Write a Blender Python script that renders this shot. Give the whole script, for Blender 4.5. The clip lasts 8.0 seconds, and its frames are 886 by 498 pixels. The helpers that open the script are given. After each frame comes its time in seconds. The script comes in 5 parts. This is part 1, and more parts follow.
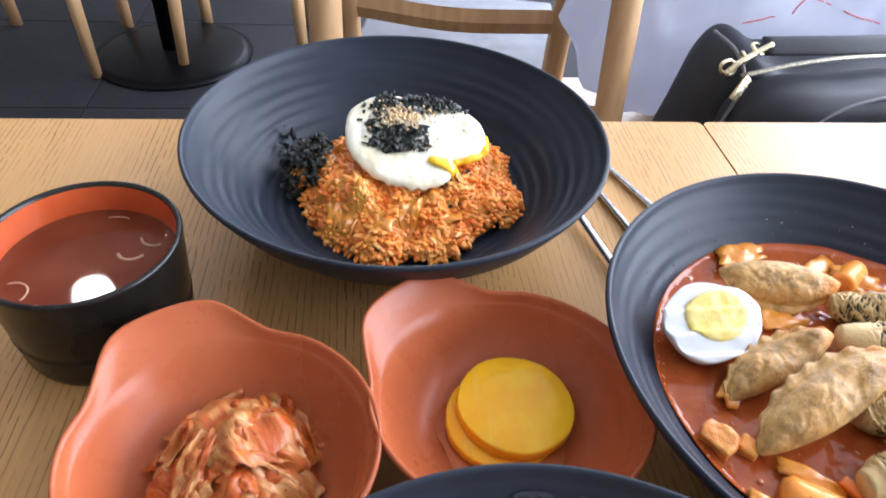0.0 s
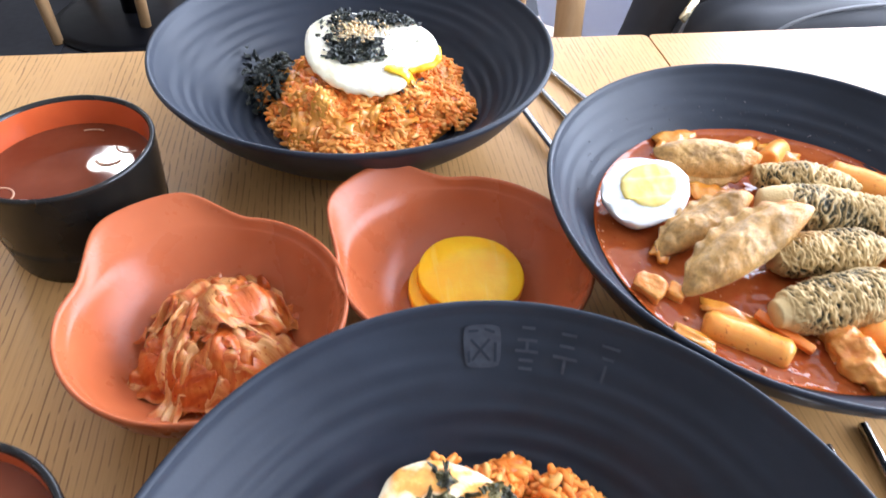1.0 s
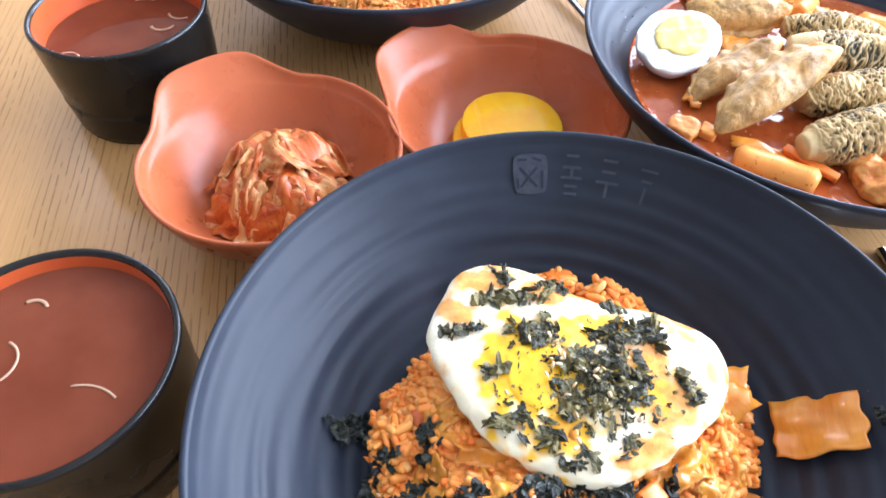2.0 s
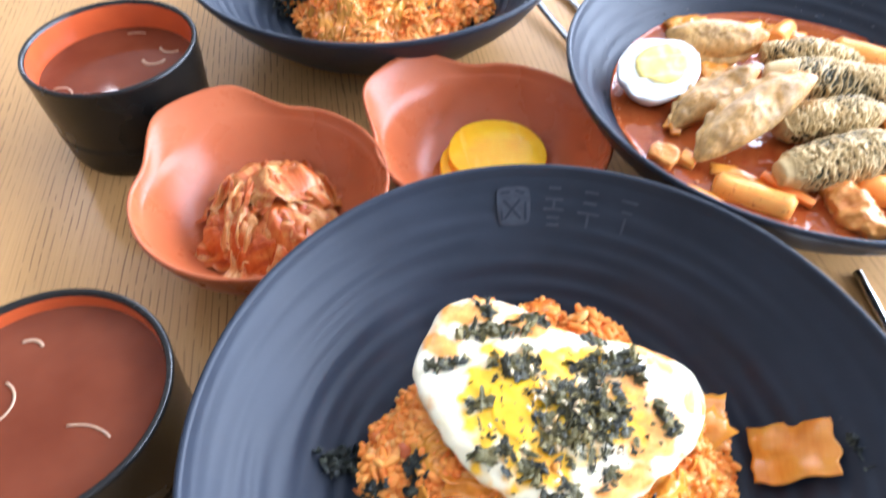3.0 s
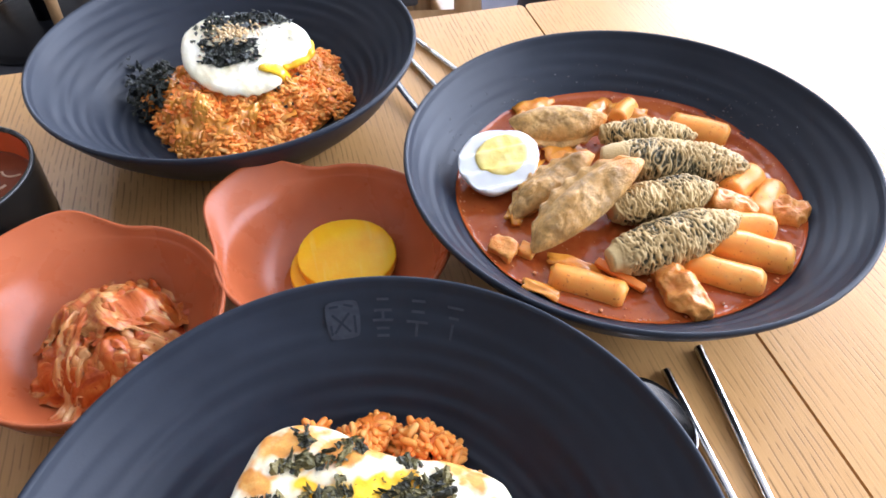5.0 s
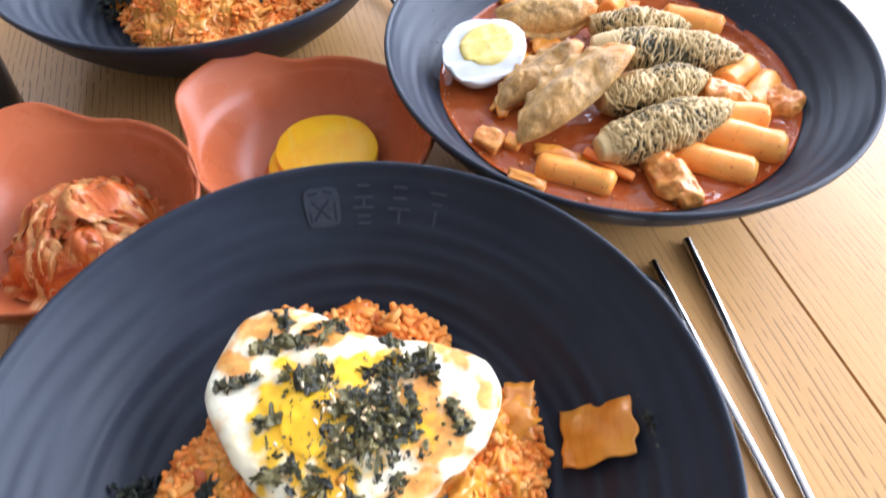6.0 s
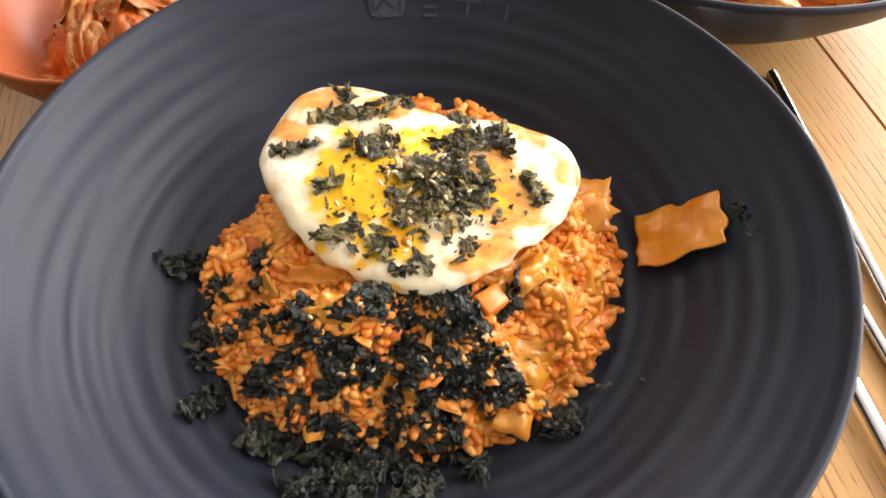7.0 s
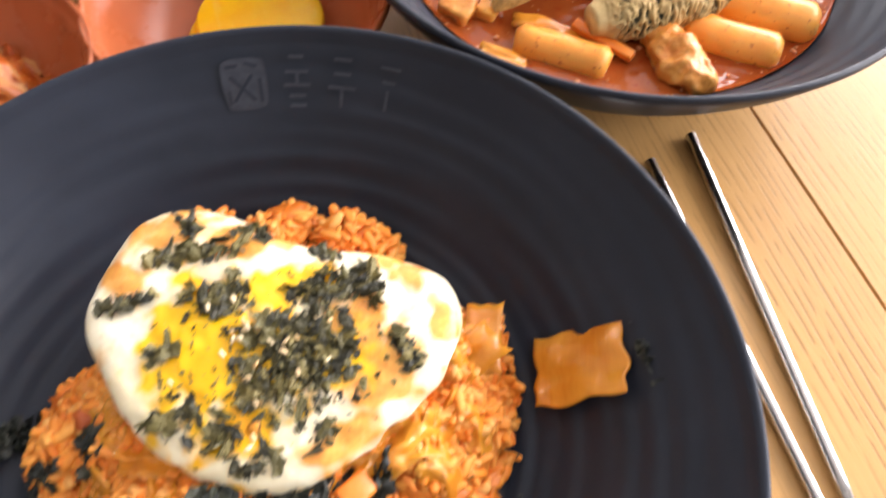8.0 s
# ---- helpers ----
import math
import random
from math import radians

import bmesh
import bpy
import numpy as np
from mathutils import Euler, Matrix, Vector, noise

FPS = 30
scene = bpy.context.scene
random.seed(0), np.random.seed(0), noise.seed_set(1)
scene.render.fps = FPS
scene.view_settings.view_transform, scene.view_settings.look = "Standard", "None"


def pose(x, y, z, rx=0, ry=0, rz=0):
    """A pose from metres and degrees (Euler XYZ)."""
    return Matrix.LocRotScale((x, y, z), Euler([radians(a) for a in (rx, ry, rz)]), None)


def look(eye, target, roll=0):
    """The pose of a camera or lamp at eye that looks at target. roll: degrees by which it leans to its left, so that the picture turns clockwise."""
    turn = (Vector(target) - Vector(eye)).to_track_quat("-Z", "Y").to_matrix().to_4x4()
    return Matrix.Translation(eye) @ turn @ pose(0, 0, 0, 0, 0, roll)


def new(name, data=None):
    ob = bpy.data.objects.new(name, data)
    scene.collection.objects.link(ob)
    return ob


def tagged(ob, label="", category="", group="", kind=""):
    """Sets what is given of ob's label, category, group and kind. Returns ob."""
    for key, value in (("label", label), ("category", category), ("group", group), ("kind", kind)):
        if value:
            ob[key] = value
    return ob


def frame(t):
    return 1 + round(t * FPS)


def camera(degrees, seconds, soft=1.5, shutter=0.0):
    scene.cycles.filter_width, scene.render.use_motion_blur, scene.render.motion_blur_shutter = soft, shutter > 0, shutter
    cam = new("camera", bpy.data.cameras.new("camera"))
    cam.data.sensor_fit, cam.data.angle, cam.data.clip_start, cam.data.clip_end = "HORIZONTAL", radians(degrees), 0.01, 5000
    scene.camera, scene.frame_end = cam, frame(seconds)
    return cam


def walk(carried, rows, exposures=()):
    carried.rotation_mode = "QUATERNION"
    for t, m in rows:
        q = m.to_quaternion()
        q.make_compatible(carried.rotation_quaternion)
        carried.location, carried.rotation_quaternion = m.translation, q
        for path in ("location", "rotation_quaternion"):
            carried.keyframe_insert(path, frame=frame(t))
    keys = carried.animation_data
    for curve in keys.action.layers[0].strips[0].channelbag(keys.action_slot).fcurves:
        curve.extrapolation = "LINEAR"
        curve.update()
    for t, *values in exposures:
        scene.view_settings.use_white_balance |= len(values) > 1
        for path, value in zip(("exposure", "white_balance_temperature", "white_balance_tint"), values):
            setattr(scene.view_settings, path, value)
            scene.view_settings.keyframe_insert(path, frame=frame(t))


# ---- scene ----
# camera and its path: seconds, x, y, z, yaw, pitch, roll
cam = camera(65.9, 8.0, soft=1.6, shutter=0.3)
ROWS = [
    (0.0, 0.0398, 0.1674, 1.0551, -7.22, -41.24, 4.05),
    (0.5, 0.0438, 0.1461, 1.0474, -7.83, -43.77, 3.20),
    (1.0, 0.0473, 0.1120, 1.0455, -9.70, -44.12, 2.75),
    (1.5, 0.0272, 0.0767, 1.0385, -10.32, -46.74, 2.58),
    (1.7, 0.0222, 0.0692, 1.0343, -9.11, -48.44, 1.48),
    (2.8, 0.0220, 0.0625, 1.0355, -8.59, -52.12, -0.35),
    (3.0, 0.0277, 0.0687, 1.0488, -8.90, -49.90, 0.20),
    (3.5, 0.0415, 0.0710, 1.0646, -10.26, -45.56, 0.21),
    (4.0, 0.0556, 0.0656, 1.0670, -12.71, -43.37, 0.38),
    (4.2, 0.0600, 0.0582, 1.0672, -13.66, -42.21, 0.73),
    (5.3, 0.1093, 0.0891, 1.0743, -14.25, -49.32, -1.40),
    (5.5, 0.1124, 0.0910, 1.0709, -14.95, -50.89, -1.28),
    (6.0, 0.0970, 0.0678, 1.0481, -14.95, -51.60, -0.40),
    (6.5, 0.0856, 0.0418, 1.0030, -13.60, -54.48, 0.40),
    (7.0, 0.0681, 0.0338, 0.9915, -12.35, -55.98, 0.65),
    (7.5, 0.0752, 0.0453, 0.9873, -14.40, -58.15, 2.75),
    (8.0, 0.1150, 0.0955, 0.9976, -18.26, -59.20, 2.95),
]
walk(cam, [(t, pose(x, y, z, 90 + pitch, 0, yaw) @ pose(0, 0, 0, 0, 0, roll)) for t, x, y, z, yaw, pitch, roll in ROWS],
     exposures=[(0.0, 0.18, 6000, 17), (0.5, 0.28, 6000, 17), (1.0, 0.52, 5900, 16), (1.6, 0.66, 5750, 16), (3.5, 0.78, 5600, 15), (4.1, 0.46, 5750, 16), (5.4, 0.18, 5950, 19), (6.0, 0.28, 5850, 18), (6.4, 0.22, 6300, 18), (6.9, 0.20, 7400, 20), (7.4, 0.54, 8200, 25), (8.0, 0.34, 7200, 21)])

# ---- light ----
scene.view_settings.exposure = 0.0
world = bpy.data.worlds.new("sky")
scene.world = world
world.use_nodes = True
sky = world.node_tree.nodes.new("ShaderNodeTexSky")
sky.sky_type = "NISHITA"
sky.sun_disc = False
sky.sun_elevation, sky.sun_rotation = radians(48), radians(60)
back = world.node_tree.nodes["Background"]
back.inputs["Strength"].default_value = 0.12
world.node_tree.links.new(sky.outputs["Color"], back.inputs["Color"])


def area(name, m, sx, sy, watts, colour):
    data = bpy.data.lights.new(name, "AREA")
    data.shape, data.size, data.size_y, data.energy, data.color = "RECTANGLE", sx, sy, watts, colour
    ob = new(name, data)
    ob.matrix_world = m
    return ob


# daylight in the window openings of the east wall and an added north one
area("window_light", look((2.44, 0.95, 1.65), (0.2, 0.6, 0.9)), 4.5, 1.7, 275, (0.86, 0.93, 1.0))
# unseen source added to brighten the scene from the north
area("added_light_north", look((0.75, 4.24, 1.65), (0.5, 0.5, 0.8)), 2.2, 1.7, 68, (0.86, 0.93, 1.0))

# ---- materials ----


def material(name, base, rough=0.5, metal=0.0, spec=0.5, coat=0.0, coat_rough=0.1, sss=0.0, sss_radius=(0.004, 0.002, 0.001), trans=0.0, ior=1.45):
    m = bpy.data.materials.new(name)
    m.use_nodes = True
    b = m.node_tree.nodes["Principled BSDF"]
    b.inputs["Base Color"].default_value = (*base, 1)
    b.inputs["Roughness"].default_value = rough
    b.inputs["Metallic"].default_value = metal
    b.inputs["Specular IOR Level"].default_value = spec
    b.inputs["Coat Weight"].default_value = coat
    b.inputs["Coat Roughness"].default_value = coat_rough
    b.inputs["Transmission Weight"].default_value = trans
    b.inputs["IOR"].default_value = ior
    if sss:
        b.inputs["Subsurface Weight"].default_value = sss
        b.inputs["Subsurface Radius"].default_value = sss_radius
        b.inputs["Subsurface Scale"].default_value = 1.0
    return m


def node(m, kind, **given):
    n = m.node_tree.nodes.new(kind)
    for key, value in given.items():
        n.inputs[key.replace("_", " ")].default_value = value
    return n


def link(m, a, b):
    m.node_tree.links.new(a, b)


def coords(m, scale=(1, 1, 1)):
    tex = m.node_tree.nodes.new("ShaderNodeTexCoord")
    mp = m.node_tree.nodes.new("ShaderNodeMapping")
    mp.inputs["Scale"].default_value = scale
    link(m, tex.outputs["Object"], mp.inputs["Vector"])
    return mp.outputs["Vector"]


def noise_fac(m, scale, detail=4, rough=0.55, stretch=(1, 1, 1), distort=0.0):
    n = node(m, "ShaderNodeTexNoise", Scale=scale, Detail=detail, Roughness=rough, Distortion=distort)
    link(m, coords(m, stretch), n.inputs["Vector"])
    return n.outputs["Fac"]


def ramp(m, fac, *stops):
    r = m.node_tree.nodes.new("ShaderNodeValToRGB")
    e = r.color_ramp.elements
    while len(e) < len(stops):
        e.new(0.5)
    for el, (p, c) in zip(e, stops):
        el.position, el.color = p, (*c, 1)
    link(m, fac, r.inputs["Fac"])
    return r.outputs["Color"]


def mix(m, fac, a, b, how="MIX"):
    n = m.node_tree.nodes.new("ShaderNodeMix")
    n.data_type, n.blend_type = "RGBA", how
    for slot, v in ((0, fac), (6, a), (7, b)):
        if isinstance(v, (int, float)):
            n.inputs[slot].default_value = v
        elif isinstance(v, tuple):
            n.inputs[slot].default_value = (*v, 1)
        else:
            link(m, v, n.inputs[slot])
    return n.outputs[2]


def put(m, colour=None, rough=None, height=None, strength=0.3, distance=0.001):
    b = m.node_tree.nodes["Principled BSDF"]
    if colour is not None:
        link(m, colour, b.inputs["Base Color"])
    if rough is not None:
        r = node(m, "ShaderNodeMapRange")
        r.inputs["To Min"].default_value, r.inputs["To Max"].default_value = rough[1], rough[2]
        link(m, rough[0], r.inputs["Value"])
        link(m, r.outputs["Result"], b.inputs["Roughness"])
    if height is not None:
        n = node(m, "ShaderNodeBump", Strength=strength, Distance=distance)
        link(m, height, n.inputs["Height"])
        link(m, n.outputs["Normal"], b.inputs["Normal"])
    return m


def island(m):
    return m.node_tree.nodes.new("ShaderNodeNewGeometry").outputs["Random Per Island"]


W0, K0 = (1, 1, 1), (0, 0, 0)

# oak veneer: broad figure, fine fibre, and short dark pores along y
oak = material("oak_veneer", (0.6, 0.4, 0.2), 0.36, spec=0.30, coat=0.08, coat_rough=0.2)
broad = noise_fac(oak, 14, 3, 0.5, (1, 0.10, 1))
fibre = noise_fac(oak, 900, 3, 0.6, (1, 0.012, 1))
lines = node(oak, "ShaderNodeTexWave", Scale=74, Distortion=9.0, Detail=3.0, Detail_Scale=0.5, Detail_Roughness=0.5)
link(oak, coords(oak, (1, 0.16, 1)), lines.inputs["Vector"])
dashes = noise_fac(oak, 260, 2, 0.5, (1, 0.26, 1), 0.2)
rows = noise_fac(oak, 26, 2, 0.5, (1, 0.25, 1), 0.3)
line_mask = ramp(oak, lines.outputs["Fac"], (0.82, K0), (0.98, W0))
dash_mask = ramp(oak, dashes, (0.40, K0), (0.50, W0))
row_mask = ramp(oak, rows, (0.36, (0.10, 0.10, 0.10)), (0.60, (0.85, 0.85, 0.85)))
pore = mix(oak, 1.0, mix(oak, 1.0, line_mask, dash_mask, "MULTIPLY"), row_mask, "MULTIPLY")
tone = ramp(oak, broad, (0.3, (0.50, 0.266, 0.092)), (0.7, (0.58, 0.318, 0.118)))
tone = mix(oak, 0.4, tone, ramp(oak, fibre, (0.35, (0.48, 0.260, 0.088)), (0.65, (0.60, 0.346, 0.134))))
put(oak, mix(oak, pore, tone, (0.22, 0.105, 0.034)), (fibre, 0.27, 0.40), mix(oak, 1.0, fibre, pore, "SUBTRACT"), 0.2, 0.0004)
oak_edge = material("oak_edge", (0.45, 0.28, 0.13), 0.45)
put(oak_edge, ramp(oak_edge, noise_fac(oak_edge, 60, 4, 0.6, (0.1, 1, 1)), (0.3, (0.36, 0.21, 0.09)), (0.7, (0.52, 0.34, 0.17))))
beech = material("beech", (0.62, 0.40, 0.20), 0.4, coat=0.2)
put(beech, ramp(beech, noise_fac(beech, 45, 4, 0.6, (1, 1, 0.12)), (0.3, (0.43, 0.245, 0.105)), (0.7, (0.57, 0.36, 0.18))), None, noise_fac(beech, 300, 2, 0.5, (1, 1, 0.08)), 0.1)
black_ware = material("black_stoneware", (0.018, 0.019, 0.023), 0.42, spec=0.25)
spk = noise_fac(black_ware, 900, 2)
put(black_ware, ramp(black_ware, noise_fac(black_ware, 30, 5, 0.6), (0.3, (0.0150, 0.0190, 0.0285)), (0.75, (0.0205, 0.0260, 0.0385))), (noise_fac(black_ware, 60, 4), 0.36, 0.50), spk, 0.08, 0.0004)
lacquer = material("black_lacquer", (0.012, 0.011, 0.010), 0.22, spec=0.4)
put(lacquer, ramp(lacquer, noise_fac(lacquer, 40, 4), (0.3, (0.006, 0.006, 0.006)), (0.75, (0.013, 0.011, 0.009))), (noise_fac(lacquer, 25, 3), 0.18, 0.34))
red_lacquer = material("red_lacquer", (0.62, 0.10, 0.025), 0.3, coat=0.2)
put(red_lacquer, ramp(red_lacquer, noise_fac(red_lacquer, 30, 4), (0.3, (0.44, 0.070, 0.017)), (0.7, (0.54, 0.098, 0.025))))
terracotta = material("terracotta_melamine", (0.56, 0.155, 0.075), 0.36, spec=0.32)
put(terracotta, ramp(terracotta, noise_fac(terracotta, 24, 5, 0.6), (0.3, (0.38, 0.090, 0.030)), (0.7, (0.45, 0.117, 0.042))), (noise_fac(terracotta, 40, 4), 0.22, 0.34), noise_fac(terracotta, 500, 2), 0.05, 0.0004)
steel = material("stainless_steel", (0.62, 0.61, 0.60), 0.2, metal=1.0)
put(steel, None, (noise_fac(steel, 200, 3, 0.5, (1, 0.05, 1)), 0.12, 0.3))
floor_mat = material("dark_concrete_tile", (0.06, 0.06, 0.065), 0.35, spec=0.12)
fl = noise_fac(floor_mat, 2.2, 6, 0.65)
put(floor_mat, mix(floor_mat, 0.4, ramp(floor_mat, fl, (0.3, (0.016, 0.016, 0.019)), (0.7, (0.042, 0.042, 0.047))), ramp(floor_mat, noise_fac(floor_mat, 40, 4), (0.3, (0.018, 0.018, 0.021)), (0.7, (0.036, 0.036, 0.040)))), (fl, 0.42, 0.65), noise_fac(floor_mat, 120, 3), 0.1)
grout = material("grout", (0.035, 0.035, 0.037), 0.8)
plaster = material("wall_plaster", (0.62, 0.60, 0.57), 0.8)
put(plaster, ramp(plaster, noise_fac(plaster, 5, 6), (0.3, (0.40, 0.38, 0.35)), (0.7, (0.49, 0.47, 0.44))), None, noise_fac(plaster, 150, 3), 0.15)
ceiling_mat = material("ceiling_paint", (0.55, 0.55, 0.54), 0.8)
put(ceiling_mat, ramp(ceiling_mat, noise_fac(ceiling_mat, 6, 5), (0.3, (0.76, 0.76, 0.75)), (0.7, (0.83, 0.83, 0.82))))
iron = material("black_iron", (0.005, 0.005, 0.006), 0.32, spec=0.12)
put(iron, None, (noise_fac(iron, 30, 4), 0.22, 0.42))
frame_metal = material("window_frame_metal", (0.08, 0.08, 0.085), 0.4, metal=0.6)
glow = bpy.data.materials.new("lamp_glow")
glow.use_nodes = True
glow.node_tree.nodes.remove(glow.node_tree.nodes["Principled BSDF"])
em = glow.node_tree.nodes.new("ShaderNodeEmission")
em.inputs["Color"].default_value, em.inputs["Strength"].default_value = (1, 0.96, 0.9, 1), 95
link(glow, em.outputs["Emission"], glow.node_tree.nodes["Material Output"].inputs["Surface"])

# ---- mesh helpers ----


def mesh_ob(name, bm, mat, smooth=True):
    me = bpy.data.meshes.new(name)
    bm.normal_update()
    bm.to_mesh(me)
    bm.free()
    if smooth:
        me.polygons.foreach_set("use_smooth", [True] * len(me.polygons))
    me.materials.append(mat)
    return new(name, me)


def part(name, bm, mat, parent, label="", smooth=True):
    ob = mesh_ob(name, bm, mat, smooth)
    ob.parent = parent
    if label:
        ob["label"] = label
    return ob


def thing(name, x, y, z, label, category, group="", kind="", turn=0):
    ob = new(name)
    ob.empty_display_size = 0.02
    ob.matrix_world = pose(x, y, z, 0, 0, turn)
    return tagged(ob, label, category, group, kind)


def lathe(profile, seg=96, wobble=None):
    """A turned shape from (radius, height) pairs; wobble(angle, i, r, z) gives (r, z)."""
    bm = bmesh.new()
    rings = []
    for i, (r, z) in enumerate(profile):
        if r < 1e-6:
            rings.append([bm.verts.new((0, 0, z))])
            continue
        ring = []
        for k in range(seg):
            a = 2 * math.pi * k / seg
            rr, zz = wobble(a, i, r, z) if wobble else (r, z)
            ring.append(bm.verts.new((rr * math.cos(a), rr * math.sin(a), zz)))
        rings.append(ring)
    for p, q in zip(rings, rings[1:]):
        for k in range(seg):
            a, b = p[k % len(p)], p[(k + 1) % len(p)]
            c, d = q[(k + 1) % len(q)], q[k % len(q)]
            f = [v for j, v in enumerate((a, b, c, d)) if v not in (a, b, c, d)[:j]]
            if len(f) > 2:
                bm.faces.new(f)
    bmesh.ops.recalc_face_normals(bm, faces=bm.faces)
    return bm


def smooth_line(points, steps):
    """Catmull-Rom through points."""
    p = [Vector(q) for q in points]
    p = [p[0] * 2 - p[1]] + p + [p[-1] * 2 - p[-2]]
    out = []
    for i in range(1, len(p) - 2):
        for s in range(steps):
            t = s / steps
            out.append(0.5 * ((2 * p[i]) + (p[i + 1] - p[i - 1]) * t + (2 * p[i - 1] - 5 * p[i] + 4 * p[i + 1] - p[i + 2]) * t * t + (3 * p[i] - p[i - 1] - 3 * p[i + 1] + p[i + 2]) * t ** 3))
    return out + [p[-2]]


def tube(points, radius, seg=12, bm=None, flat=1.0, cap=True, up=(0, 0, 1)):
    """A tube along points; radius is a number or a function of 0..1; flat squeezes it along up."""
    bm = bm or bmesh.new()
    p = [Vector(q) for q in points]
    rings = []
    for i, q in enumerate(p):
        d = (p[min(i + 1, len(p) - 1)] - p[max(i - 1, 0)]).normalized()
        side = d.cross(Vector(up))
        side = side.normalized() if side.length > 1e-4 else Vector((1, 0, 0))
        nrm = side.cross(d).normalized()
        r = radius(i / (len(p) - 1)) if callable(radius) else radius
        rings.append([bm.verts.new(q + r * (math.cos(a) * side + flat * math.sin(a) * nrm)) for a in (2 * math.pi * k / seg for k in range(seg))])
    for a, b in zip(rings, rings[1:]):
        for k in range(seg):
            bm.faces.new((a[k], a[(k + 1) % seg], b[(k + 1) % seg], b[k]))
    if cap:
        bm.faces.new(rings[0][::-1])
        bm.faces.new(rings[-1])
    bmesh.ops.recalc_face_normals(bm, faces=bm.faces)
    return bm


def box(x0, x1, y0, y1, z0, z1, bevel=0.0, bm=None, segments=2):
    bm = bm or bmesh.new()
    g = bmesh.ops.create_cube(bm, size=1, matrix=Matrix.LocRotScale(((x0 + x1) / 2, (y0 + y1) / 2, (z0 + z1) / 2), None, (x1 - x0, y1 - y0, z1 - z0)))
    if bevel:
        edges = list({e for v in g["verts"] for e in v.link_edges})
        bmesh.ops.bevel(bm, geom=edges, offset=bevel, segments=segments, affect="EDGES", profile=0.5)
    return bm


def lumpy(bm, amount, scale, seed=0.0, along=None):
    """Uneven surface: moves each vertex along its normal by noise."""
    bm.normal_update()
    for v, n in [(v, v.normal.copy()) for v in bm.verts]:
        v.co += n * amount * noise.noise(v.co * scale + Vector((seed, seed * 1.7, seed * 0.3)))
    return bm


# ---- the room ----
T = 0.75
bm = box(-3.2, 2.6, -2.4, 4.4, -0.10, -0.004)
tagged(mesh_ob("floor", bm, grout, False), "dark grey concrete-look tiled floor", "floor", kind="structure")
floor_ob = bpy.data.objects["floor"]
tagged(mesh_ob("ceiling", box(-3.2, 2.6, -2.4, 4.4, 2.72, 2.82), ceiling_mat, False), "plain pale painted restaurant ceiling", "ceiling", kind="structure")


def wall(name, boxes):
    bm = bmesh.new()
    for b in boxes:
        box(*b, bm=bm)
    return tagged(mesh_ob(name, bm, plaster, False), "plain pale plastered restaurant wall", "wall", kind="structure")


wall("wall_west", [(-3.2, -3.0, -2.2, 4.2, 0, 2.72)])
wall("wall_south", [(-3.2, 2.6, -2.4, -2.2, 0, 2.72)])
wall("wall_north", [(-3.2, -0.4, 4.2, 4.4, 0, 2.72), (1.9, 2.6, 4.2, 4.4, 0, 2.72), (-0.4, 1.9, 4.2, 4.4, 0, 0.75), (-0.4, 1.9, 4.2, 4.4, 2.55, 2.72)])
wall("wall_east", [(2.4, 2.6, -2.2, -1.4, 0, 2.72), (2.4, 2.6, 3.3, 4.2, 0, 2.72), (2.4, 2.6, -1.4, 3.3, 0, 0.75), (2.4, 2.6, -1.4, 3.3, 2.55, 2.72)])


def window(name, x, y, wide, turn):
    w = thing(name, x, y, 0.75, "wide dark-framed restaurant window out of view, with daylight behind", "window", kind="structure", turn=turn)
    fr = box(-wide / 2, wide / 2, -0.03, 0.03, 0.0, 0.06)
    box(-wide / 2, wide / 2, -0.03, 0.03, 1.74, 1.80, bm=fr)
    for k in range(4):
        c = -wide / 2 + 0.03 + k * (wide - 0.06) / 3
        box(c - 0.03, c + 0.03, -0.028, 0.028, 0.06, 1.74, bm=fr)
    part("window_frame", fr, frame_metal, w, smooth=False)
    return w


window("window_1", 2.54, 0.95, 4.7, 90)
# unseen north window, added to hold the extra light on that side
window("added_window_north", 0.75, 4.34, 2.3, 0)

# round ceiling lamp
for y in (2.30, 2.97):
    lamp = thing("ceiling_lamp", -1.15, y, 2.60, "round white glowing ceiling lamp with dark rim", "lamp", "ceiling lamps")
    part("rim", lathe([(0.076, 0.12), (0.088, 0.12), (0.091, 0.0), (0.079, 0.0), (0.076, 0.12)], 48), iron, lamp)
    part("diffuser", lathe([(0, 0.01), (0.071, 0.012), (0.0755, 0.02), (0.0755, 0.05), (0, 0.05)], 48), glow, lamp, "glowing white diffuser")

# ---- tables ----


